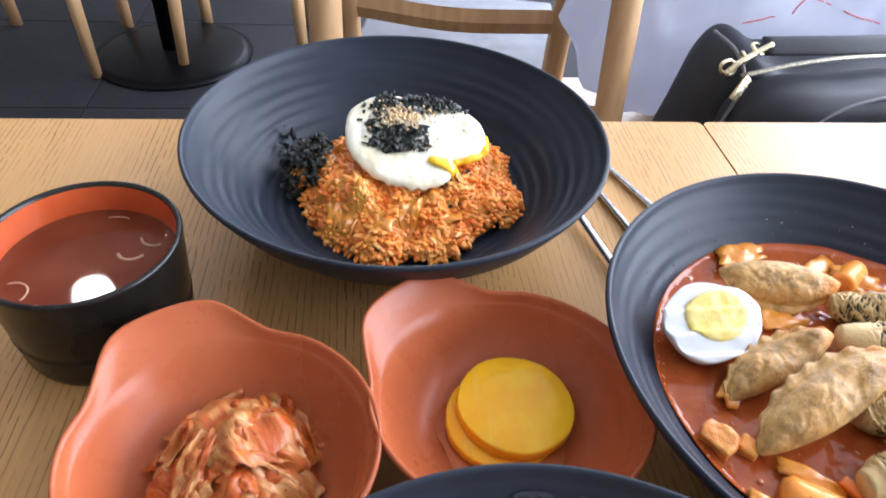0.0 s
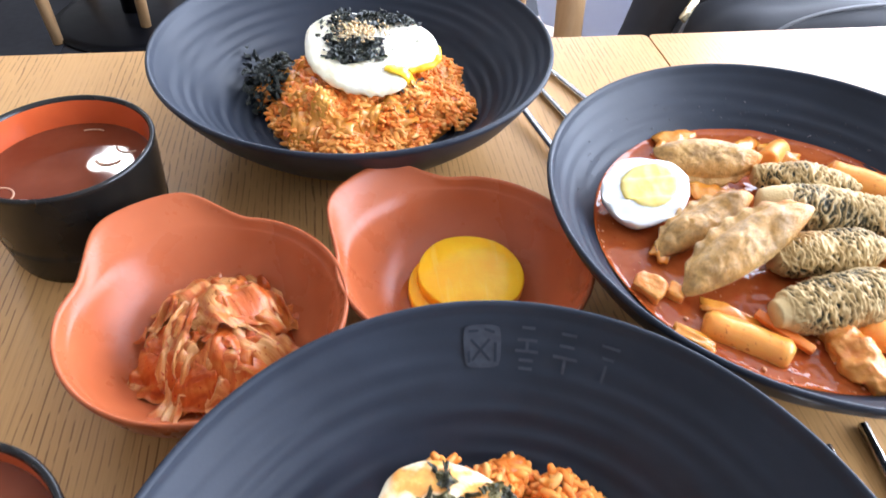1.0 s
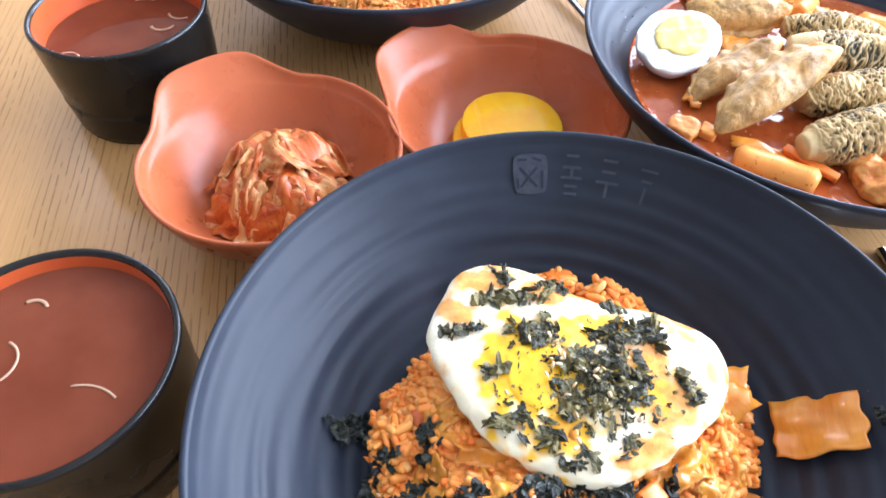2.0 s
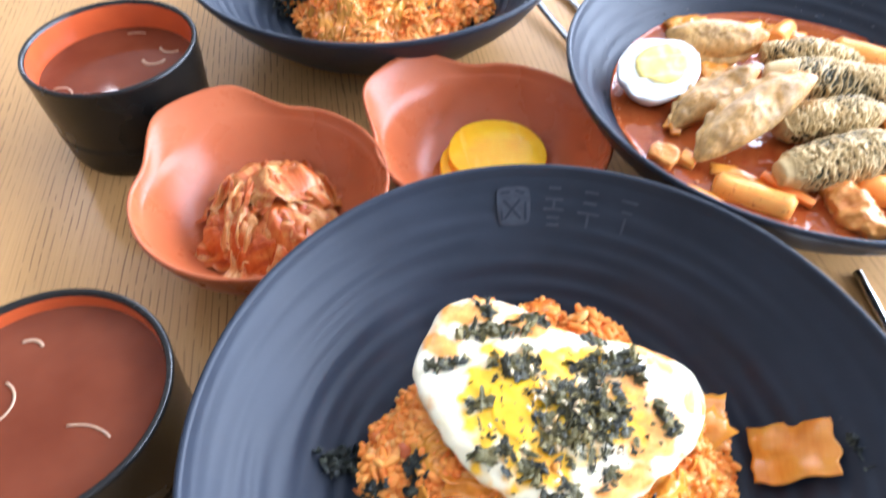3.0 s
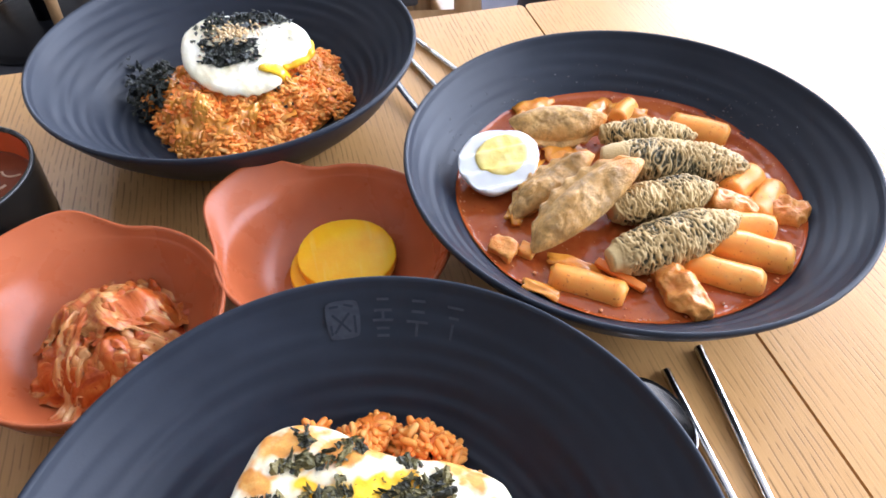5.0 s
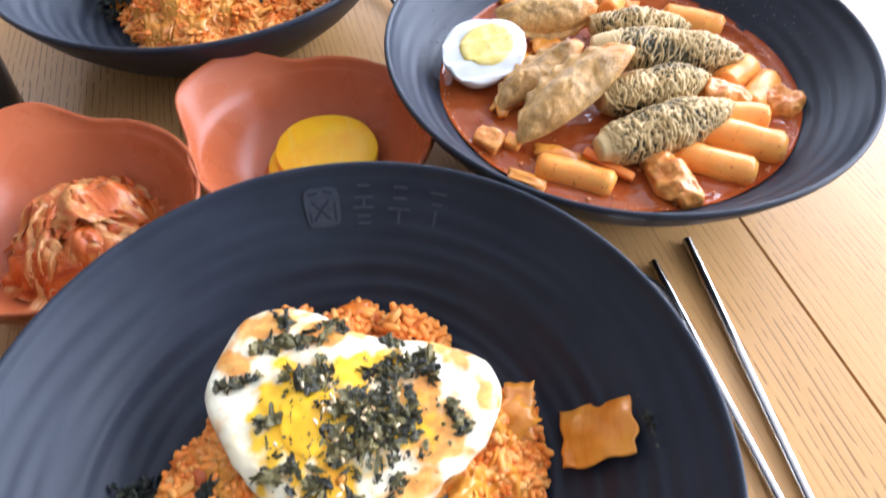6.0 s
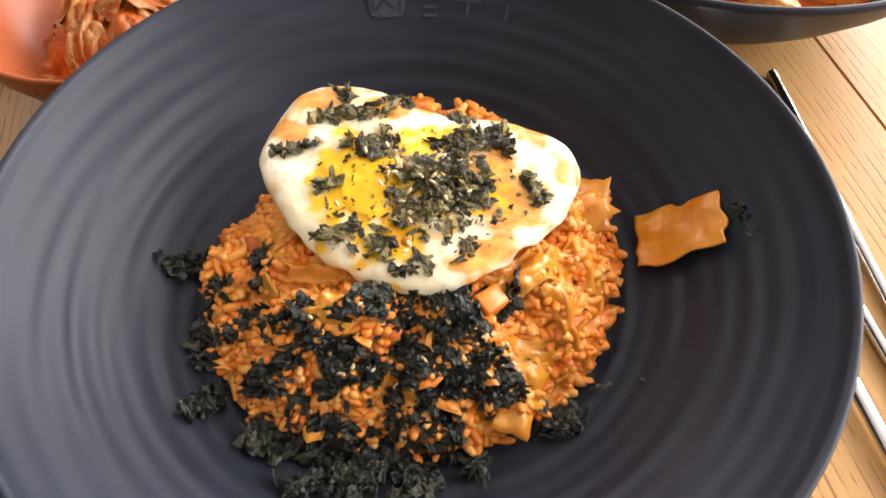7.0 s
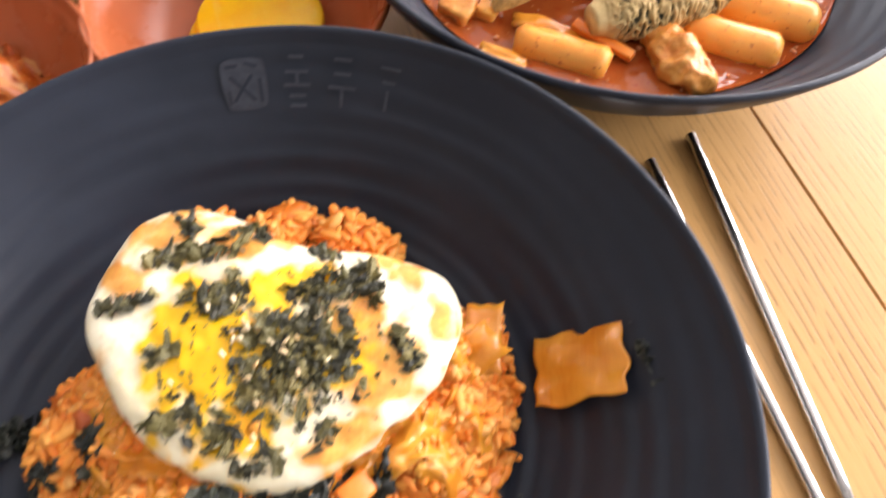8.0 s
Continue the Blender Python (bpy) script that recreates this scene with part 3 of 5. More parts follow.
def joined(name, pieces, mat, smooth=True):
    """Many small solids in one mesh: pieces are (vertex array, faces, matrix)."""
    verts, faces = [], []
    for v, f, m in pieces:
        o = len(verts)
        a = np.array(m)
        verts.extend((v @ a[:3, :3].T + a[:3, 3]).tolist())
        faces.extend([[i + o for i in q] for q in f])
    me = bpy.data.meshes.new(name)
    me.from_pydata(verts, [], faces)
    if smooth:
        me.polygons.foreach_set("use_smooth", [True] * len(me.polygons))
    me.materials.append(mat)
    return new(name, me)


def ellipsoid(rx, ry, rz, nu=7, nv=5, blunt=1.0):
    v, f = [(0, 0, -rz)], []
    for j in range(1, nv):
        b = math.pi * (j / nv - 0.5)
        for i in range(nu):
            a = 2 * math.pi * i / nu
            v.append((rx * math.cos(b) ** blunt * math.cos(a), ry * math.cos(b) ** blunt * math.sin(a), rz * math.sin(b)))
    v.append((0, 0, rz))
    top = len(v) - 1
    for i in range(nu):
        k = (i + 1) % nu
        f.append((0, 1 + k, 1 + i))
        f.append((top, 1 + (nv - 2) * nu + i, 1 + (nv - 2) * nu + k))
        for j in range(nv - 2):
            f.append((1 + j * nu + i, 1 + j * nu + k, 1 + (j + 1) * nu + k, 1 + (j + 1) * nu + i))
    return np.array(v), f


def any_turn(r=None):
    r = r or rng
    return Euler((r.uniform(0, 6.3), r.uniform(0, 6.3), r.uniform(0, 6.3))).to_matrix().to_4x4()


def crumpled(size, n, bend, seed):
    """A small torn, crumpled sheet with a little thickness."""
    v, f = [], []
    off = Vector((seed * 3.1, seed * 1.3, seed * 0.7))
    for layer in (0, 1):
        for j in range(n + 1):
            for i in range(n + 1):
                x, y = size * (i / n - 0.5), size * (j / n - 0.5)
                k = 1 + 0.8 * noise.noise(Vector((x, y, 0)) * (2.6 / size) + off)
                z = bend * size * noise.noise(Vector((x, y, 0)) * (1.6 / size) + off * 2) + bend * 0.5 * size * noise.noise(Vector((x, y, 0)) * (4 / size) + off)
                v.append((x * k, y * k, z + layer * 0.00035))
    m = (n + 1) ** 2
    for j in range(n):
        for i in range(n):
            a, b, c, d = j * (n + 1) + i, j * (n + 1) + i + 1, (j + 1) * (n + 1) + i + 1, (j + 1) * (n + 1) + i
            f.append((d, c, b, a))
            f.append((m + a, m + b, m + c, m + d))
    return np.array(v), f


GRAINS = [ellipsoid(0.00158 * a, 0.00140 * a, 0.0039 * b, 8, 8, 0.6) for a, b in ((1, 1), (1.1, 0.9), (0.95, 1.1), (1.15, 1.05))]
FLAKES = [crumpled(0.0050, 5, 0.6, s) for s in range(16)]


def torn_sheet(long, wide, bend, seed, n=12):
    """A flat torn scrap: ragged outline round a centre, gently buckled, two faces."""
    off = Vector((seed * 1.9, seed * 0.7, 2.0))
    v, f = [], []
    for layer in (0, 1):
        for ring in (0.0, 0.55, 1.0):
            for i in range(n if ring else 1):
                a = 2 * math.pi * i / n
                k = ring * (1 + (0.55 * noise.noise(Vector((math.cos(a) * 1.7, math.sin(a) * 1.7, 0)) + off) + 0.25 * noise.noise(Vector((math.cos(a) * 5, math.sin(a) * 5, 4)) + off)) * ring)
                x, y = long * k * math.cos(a), wide * k * math.sin(a)
                z = bend * (noise.noise(Vector((x * 420, y * 420, 0)) + off) + 0.6 * noise.noise(Vector((x * 1100, y * 1100, 0)) + off))
                v.append((x, y, z + layer * 0.00022 * (1 - 0.7 * ring)))
    m = 1 + 2 * n
    for i in range(n):
        j = (i + 1) % n
        f += [(0, 1 + j, 1 + i), (m, m + 1 + i, m + 1 + j), (1 + i, 1 + j, 1 + n + j, 1 + n + i), (m + 1 + j, m + 1 + i, m + 1 + n + i, m + 1 + n + j), (1 + n + i, 1 + n + j, m + 1 + n + j, m + 1 + n + i)]
    return np.array(v), f


SHEETS = [torn_sheet(0.0026 + 0.0012 * (k % 4) / 3, 0.0012 + 0.0007 * (k % 3) / 2, 0.0007, 3.0 + k) for k in range(14)]

STRIPS = [(v * np.array((0.45, 1.5, 1)), f) for v, f in FLAKES]

rice_mat = material("kimchi_fried_rice", (0.75, 0.30, 0.08), 0.36, spec=0.35, coat=0.12)
put(rice_mat, mix(rice_mat, 0.35, ramp(rice_mat, island(rice_mat), (0.0, (0.82, 0.16, 0.012)), (0.35, (0.91, 0.27, 0.030)), (0.8, (0.93, 0.38, 0.070)), (1.0, (0.94, 0.55, 0.19))), ramp(rice_mat, noise_fac(rice_mat, 70, 3), (0.35, (0.86, 0.23, 0.025)), (0.65, (0.94, 0.48, 0.12)))))
core_mat = material("rice_core", (0.40, 0.12, 0.025), 0.5)
put(core_mat, ramp(core_mat, noise_fac(core_mat, 200, 3), (0.35, (0.80, 0.22, 0.022)), (0.65, (0.92, 0.40, 0.07))), None, noise_fac(core_mat, 500, 2), 0.8, 0.002)
nori_mat = material("dry_seaweed", (0.02, 0.024, 0.018), 0.38, spec=0.6)
put(nori_mat, ramp(nori_mat, island(nori_mat), (0.0, (0.006, 0.008, 0.006)), (0.6, (0.014, 0.018, 0.012)), (1.0, (0.045, 0.048, 0.028))), (noise_fac(nori_mat, 300, 3), 0.25, 0.6), noise_fac(nori_mat, 1500, 3), 0.6, 0.0006)
nori_pale = material("dry_seaweed_on_egg", (0.05, 0.055, 0.04), 0.4, spec=0.5)
put(nori_pale, ramp(nori_pale, island(nori_pale), (0.0, (0.016, 0.016, 0.009)), (0.45, (0.052, 0.047, 0.020)), (0.8, (0.125, 0.105, 0.034)), (1.0, (0.23, 0.18, 0.06))), (noise_fac(nori_pale, 300, 3), 0.3, 0.6), noise_fac(nori_pale, 1500, 3), 0.6, 0.0006)
sesame_mat = material("sesame", (0.75, 0.55, 0.30), 0.4)
put(sesame_mat, ramp(sesame_mat, island(sesame_mat), (0, (0.66, 0.42, 0.18)), (1, (0.82, 0.66, 0.42))))
cabbage_mat = material("cooked_cabbage", (0.70, 0.38, 0.12), 0.25, sss=0.08, sss_radius=(0.004, 0.002, 0.001), coat=0.3)
put(cabbage_mat, ramp(cabbage_mat, noise_fac(cabbage_mat, 60, 4, 0.6, (1, 0.25, 1)), (0.3, (0.58, 0.16, 0.010)), (0.7, (0.80, 0.36, 0.045))), None, noise_fac(cabbage_mat, 240, 3, 0.5, (1, 0.15, 1)), 0.5, 0.0012)
carrot_mat = material("carrot", (0.80, 0.25, 0.05), 0.3)
put(carrot_mat, ramp(carrot_mat, noise_fac(carrot_mat, 120, 3), (0.3, (0.74, 0.16, 0.015)), (0.7, (0.84, 0.26, 0.04))))


def leaf(length, wide, thick, curl, seed, nx=10, ny=6, ripple=0.25, rag=0.25):
    """A wavy piece of leaf with thickness, along x."""
    bm = bmesh.new()
    off = Vector((seed * 2.3, seed * 0.9, seed * 1.7))
    lay = []
    for s in (-0.5, 0.5):
        g = []
        for j in range(ny + 1):
            row = []
            for i in range(nx + 1):
                u, w = i / nx - 0.5, j / ny - 0.5
                edge = 1 + rag * noise.noise(Vector((u * 3, w * 3, 0)) + off)
                x, y = length * u * edge, wide * w * edge
                z = -curl * length * (2 * u) ** 2 * 0.5 - curl * wide * (2 * w) ** 2 * 0.3 + ripple * wide * noise.noise(Vector((u * 2.5, w * 4, 0)) + off * 2) + s * thick * (1 - 0.6 * (2 * w) ** 2)
                row.append(bm.verts.new((x, y, z)))
            g.append(row)
        lay.append(g)
    lo, hi = lay
    for j in range(ny):
        for i in range(nx):
            bm.faces.new((lo[j][i], lo[j + 1][i], lo[j + 1][i + 1], lo[j][i + 1]))
            bm.faces.new((hi[j][i], hi[j][i + 1], hi[j + 1][i + 1], hi[j + 1][i]))
    for j in range(ny):
        bm.faces.new((lo[j][0], hi[j][0], hi[j + 1][0], lo[j + 1][0]))
        bm.faces.new((lo[j][nx], lo[j + 1][nx], hi[j + 1][nx], hi[j][nx]))
    for i in range(nx):
        bm.faces.new((lo[0][i], lo[0][i + 1], hi[0][i + 1], hi[0][i]))
        bm.faces.new((lo[ny][i], hi[ny][i], hi[ny][i + 1], lo[ny][i + 1]))
    return bm


def draped_leaf(cx, cy, turn, length, wide, layer, seed, fold=0.0024, lift=0.0, top=None, low=None):
    """A pleated piece of cabbage that lies over a heap given by top, not below low; u and v run along and across it."""
    bm = bmesh.new()
    uv = bm.loops.layers.uv.new("UVMap")
    nx, ny = 30, 20
    off = Vector((seed * 2.3, seed * 0.9, seed * 1.7))
    c, sn = math.cos(radians(turn)), math.sin(radians(turn))
    sheets, where = [], {}
    for side in (0, 1):
        g = []
        for j in range(ny + 1):
            row = []
            for i in range(nx + 1):
                u, w = i / nx - 0.5, j / ny - 0.5
                rag = 1 + 0.30 * noise.noise(Vector((u * 2.2, w * 2.2, 0)) + off) + 0.10 * noise.noise(Vector((u * 9, w * 9, 3)) + off)
                a, b = length * u * rag, wide * w * rag * (1 - 0.35 * u)
                x, y = cx + a * c - b * sn, cy + a * sn + b * c
                pleat = fold * math.sin(w * 9 + 3.5 * noise.noise(Vector((u * 2.4, w * 1.5, 1)) + off) + seed) + fold * 1.5 * noise.noise(Vector((u * 4, w * 4, 7)) + off) + 0.5 * fold * noise.noise(Vector((u * 13, w * 9, 5)) + off)
                rib = 0.0011 * max(0.0, 1 - abs(w) * 5)
                edge = max(abs(u), abs(w)) * 2
                z = top(x, y) + layer + lift * (u + 0.5) + pleat + (rib + 0.0006 * (1 - edge ** 4)) * (1 if side else -1)
                v = bm.verts.new((x, y, max(z, low(x, y))))
                where[v] = (u * length + seed * 0.37, w * wide + seed * 0.11)
                row.append(v)
            g.append(row)
        sheets.append(g)
    lo, hi = sheets
    for j in range(ny):
        for i in range(nx):
            bm.faces.new((lo[j][i], lo[j + 1][i], lo[j + 1][i + 1], lo[j][i + 1]))
            bm.faces.new((hi[j][i], hi[j][i + 1], hi[j + 1][i + 1], hi[j + 1][i]))
    ring = [(j, 0) for j in range(ny)] + [(ny, i) for i in range(nx)] + [(j, nx) for j in range(ny, 0, -1)] + [(0, i) for i in range(nx, 0, -1)]
    for (a, b), (p, q) in zip(ring, ring[1:] + ring[:1]):
        bm.faces.new((lo[a][b], hi[a][b], hi[p][q], lo[p][q]))
    for f in bm.faces:
        for lp in f.loops:
            lp[uv].uv = where[lp.vert]
    bmesh.ops.recalc_face_normals(bm, faces=bm.faces)
    return bm


def around(radii):
    """A smooth closed outline: radius by angle, from even samples that start at -180 degrees."""
    n = len(radii)

    def f(a):
        t = (a / (2 * math.pi) + 0.5) * n
        i = math.floor(t)
        t -= i
        p = [radii[(i + k) % n] for k in (-1, 0, 1, 2)]
        return 0.5 * (2 * p[1] + (p[2] - p[0]) * t + (2 * p[0] - 5 * p[1] + 4 * p[2] - p[3]) * t * t + (3 * p[1] - p[0] - 3 * p[2] + p[3]) * t ** 3)

    return f


class Mound:
    """A heap in a bowl: outline, height and lumps, in the bowl's own metres."""

    def __init__(self, radii, high, lumps, seed):
        self.edge, self.high, self.lumps, self.seed = around(radii), high, lumps, seed

    def top(self, x, y):
        r, a = math.hypot(x, y), math.atan2(y, x)
        e = self.edge(a) * (1 + 0.11 * noise.noise(Vector((math.cos(a) * 4.5, math.sin(a) * 4.5, self.seed))))
        s = min(1.0, r / e)
        z = inner_height(r) + 0.001 + self.high * (1 - s ** 2.6) ** 0.75
        for lx, ly, lr, lh in self.lumps:
            z = max(z, inner_height(r) + lh * max(0, 1 - ((x - lx) ** 2 + (y - ly) ** 2) / lr ** 2) ** 0.5)
        return z + (0.0115 * noise.noise(Vector((x * 58, y * 58, self.seed))) + 0.0032 * noise.noise(Vector((x * 150, y * 150, self.seed)))) * min(1, 3 * (1.05 - s))

    def inside(self, x, y):
        if math.hypot(x, y) <= self.edge(math.atan2(y, x)):
            return True
        return any((x - lx) ** 2 + (y - ly) ** 2 < lr ** 2 for lx, ly, lr, lh in self.lumps)

    def core(self):
        bm = bmesh.new()
        n, m = 64, 20
        rings = []
        for j in range(1, m + 1):
            ring = []
            for i in range(n):
                a = 2 * math.pi * i / n - math.pi
                r = self.edge(a) * j / m * 0.97
                x, y = r * math.cos(a), r * math.sin(a)
                ring.append(bm.verts.new((x, y, (self.top(x, y) - 0.0016) if j < m else inner_height(r) + 0.0004)))
            rings.append(ring)
        bm.faces.new(rings[0])
        for p, q in zip(rings, rings[1:]):
            for i in range(n):
                bm.faces.new((p[i], q[i], q[(i + 1) % n], p[(i + 1) % n]))
        return bm


def spots(mound, count, r):
    out = []
    while len(out) < count:
        x, y = r.uniform(-0.098, 0.098), r.uniform(-0.098, 0.098)
        if mound.inside(x, y):
            out.append((x, y))
    return out


def fried_rice(centre, mound, count, seed, label):
    r = random.Random(seed)
    t = thing("fried_rice", *centre, T, label, "rice", "portions of fried rice")
    part("rice_core", mound.core(), core_mat, t)
    pieces = []
    for x, y in spots(mound, count, r):
        z = mound.top(x, y) + r.uniform(-0.0020, 0.0011)
        v, f = r.choice(GRAINS)
        tilt = Matrix.Rotation(r.gauss(1.5, 0.34), 4, "X")
        pieces.append((v, f, Matrix.Translation((x, y, z)) @ Matrix.Rotation(r.uniform(0, 6.3), 4, "Z") @ tilt @ Matrix.Scale(r.uniform(0.8, 1.22), 4)))
    g = joined("rice_grain", pieces, rice_mat)
    g.parent = t
    tagged(g, "orange-red seasoned rice grains", kind="stuff")
    return t, r


mound_c = Mound([0.076, 0.078, 0.070, 0.069, 0.071, 0.073, 0.080, 0.072, 0.066, 0.065, 0.066, 0.076], 0.036, [(-0.013, 0.076, 0.009, 0.021), (0.006, 0.070, 0.012, 0.021), (0.015, 0.074, 0.010, 0.017), (0.033, 0.063, 0.012, 0.022), (0.042, 0.057, 0.010, 0.018), (0.062, -0.010, 0.013, 0.016), (-0.058, 0.010, 0.015, 0.02)], 2.0)
mound_a = Mound([0.066, 0.068, 0.070, 0.070, 0.069, 0.075, 0.078, 0.076, 0.072, 0.070, 0.070, 0.072], 0.030, [(0.02, -0.048, 0.028, 0.019), (-0.012, -0.055, 0.022, 0.017), (0.058, -0.02, 0.025, 0.022), (0.055, 0.02, 0.025, 0.026), (-0.045, 0.015, 0.03, 0.022)], 5.0)
rice_c, r_c = fried_rice(C, mound_c, 4000, 11, "orange kimchi fried rice heaped in a black bowl")
rice_a, r_a = fried_rice(A, mound_a, 3700, 12, "orange kimchi fried rice heaped beneath a fried egg")


def bits(name, parent, mound, places, r, mat, size, label):
    for x, y, turn in places:
        z = mound.top(x, y) + 0.0012
        ob = part(name, leaf(size * r.uniform(0.8, 1.3), size * r.uniform(0.5, 0.8), 0.0012, r.uniform(-0.1, 0.3), r.uniform(0, 50), 8, 5), mat, parent, label)
        ob.matrix_local = Matrix.Translation((x, y, z)) @ pose(0, 0, 0, r.uniform(-25, 25), r.uniform(-25, 25), turn)


bits("cabbage_piece", rice_c, mound_c, [(0.070, 0.008, 70), (0.062, 0.002, 20), (0.022, -0.062, 60)], r_c, cabbage_mat, 0.020, "translucent cooked cabbage")
bits("cabbage_piece", rice_a, mound_a, [(-0.01, -0.05, 70), (0.03, -0.05, 10)], r_a, cabbage_mat, 0.018, "translucent cooked cabbage")


def cabbage_through(parent, mound, count, seed, reach):
    """Limp strips of cooked cabbage lying among the grains."""
    r = random.Random(seed)
    for _ in range(count):
        a, q = r.uniform(-math.pi, math.pi), math.sqrt(r.uniform(0.05, 0.85))
        x, y = mound.edge(a) * q * math.cos(a), mound.edge(a) * q * math.sin(a)
        if y > reach:
            continue
        part("cabbage_piece", draped_leaf(x, y, r.uniform(0, 360), r.uniform(0.014, 0.028), r.uniform(0.008, 0.014), r.uniform(0.0014, 0.0028), r.uniform(0, 90), r.uniform(0.0006, 0.0013), r.uniform(-0.002, 0.003), mound.top, lambda p, q: inner_height(math.hypot(p, q)) + 0.001), cabbage_mat, parent, "translucent cooked cabbage")


cabbage_through(rice_c, mound_c, 46, 71, 0.02)
cabbage_through(rice_a, mound_a, 34, 72, 0.02)


def kimchi_bits(parent, mound, count, seed):
    """Small chopped kimchi pieces lying among the grains."""
    r = random.Random(seed)
    pieces = []
    for x, y in spots(mound, count, r):
        v, f = r.choice(SHEETS)
        tilt = Euler((r.gauss(0, 0.28), r.gauss(0, 0.28), r.uniform(0, 6.3))).to_matrix().to_4x4()
        pieces.append((v, f, Matrix.Translation((x, y, mound.top(x, y) + 0.0012)) @ tilt @ Matrix.Scale(r.uniform(1.2, 2.6), 4)))
    g = joined("kimchi_bit", pieces, chopped_mat)
    g.parent = parent
    tagged(g, "chopped dark orange kimchi among the grains", kind="stuff")


chopped_mat = material("chopped_kimchi", (0.6, 0.2, 0.03), 0.36, coat=0.1)
put(chopped_mat, ramp(chopped_mat, island(chopped_mat), (0.0, (0.45, 0.07, 0.008)), (0.5, (0.72, 0.19, 0.018)), (1.0, (0.84, 0.34, 0.05))), None, noise_fac(chopped_mat, 400, 3), 0.4, 0.001)
kimchi_bits(rice_c, mound_c, 70, 61)
kimchi_bits(rice_a, mound_a, 45, 62)
dice = box(-0.0055, 0.0055, -0.004, 0.004, -0.0045, 0.0045, 0.0012)
ob = part("carrot_cube", dice, carrot_mat, rice_c, "diced orange carrot")
ob.matrix_local = Matrix.Translation((0.018, -0.032, mound_c.top(0.018, -0.032) + 0.003)) @ pose(0, 0, 0, 10, 15, 30)

# loose cabbage on the bowl's wall
loose = thing("cabbage_piece", C[0] + 0.0985, C[1] - 0.0090, T + 0.0335, "browned translucent cabbage piece stuck inside a black bowl", "cabbage")
lf = part("leaf", leaf(0.034, 0.0250, 0.0016, -0.03, 4.2, 32, 18, 0.09, 0.20), cabbage_mat, loose)
lf.matrix_local = pose(0, 0, 0, 0, -42, -20)

# fried eggs
def egg_look(m, base):
    """Laid over the white: soft yolk, and browning broken up by fine noise."""
    def held(name):
        a = m.node_tree.nodes.new("ShaderNodeAttribute")
        a.attribute_name = name
        return a.outputs["Fac"]

    brown = ramp(m, noise_fac(m, 150, 5, 0.65), (0.30, (0.66, 0.19, 0.015)), (0.55, (0.84, 0.36, 0.05)), (0.78, (0.90, 0.58, 0.20)))
    spread = mix(m, ramp(m, held("crisp"), (0.10, K0), (0.55, (0.95, 0.95, 0.95))), base, brown)
    gold = ramp(m, noise_fac(m, 70, 4), (0.3, (0.92, 0.40, 0.006)), (0.7, (0.96, 0.60, 0.02)))
    return mix(m, ramp(m, held("yolk"), (0.15, K0), (0.55, W0)), spread, gold)


white_mat = material("fried_egg_white", (0.86, 0.83, 0.72), 0.3, sss=0.08, sss_radius=(0.006, 0.004, 0.002), coat=0.25)
wn = noise_fac(white_mat, 42, 5, 0.6, (1, 1, 1), 0.6)
put(white_mat, egg_look(white_mat, mix(white_mat, ramp(white_mat, noise_fac(white_mat, 48, 4, 0.6), (0.56, K0), (0.68, (0.6, 0.6, 0.6))), ramp(white_mat, wn, (0.3, (0.90, 0.76, 0.46)), (0.65, (0.93, 0.87, 0.68))), (0.84, 0.40, 0.06))), None, noise_fac(white_mat, 120, 4), 0.4, 0.0015)
white_plain = material("fried_egg_white_plain", (0.88, 0.86, 0.78), 0.32, sss=0.08, sss_radius=(0.006, 0.004, 0.002), coat=0.25)
put(white_plain, ramp(white_plain, noise_fac(white_plain, 45, 5), (0.3, (0.84, 0.72, 0.44)), (0.5, (0.91, 0.85, 0.64)), (0.65, (0.93, 0.89, 0.74))), None, noise_fac(white_plain, 150, 4), 0.4, 0.0012)
yolk_mat = material("egg_yolk", (0.90, 0.50, 0.02), 0.25, coat=0.25)
put(yolk_mat, ramp(yolk_mat, noise_fac(yolk_mat, 70, 4), (0.3, (0.94, 0.46, 0.008)), (0.7, (0.97, 0.64, 0.02))), None, noise_fac(yolk_mat, 120, 3), 0.25, 0.001)




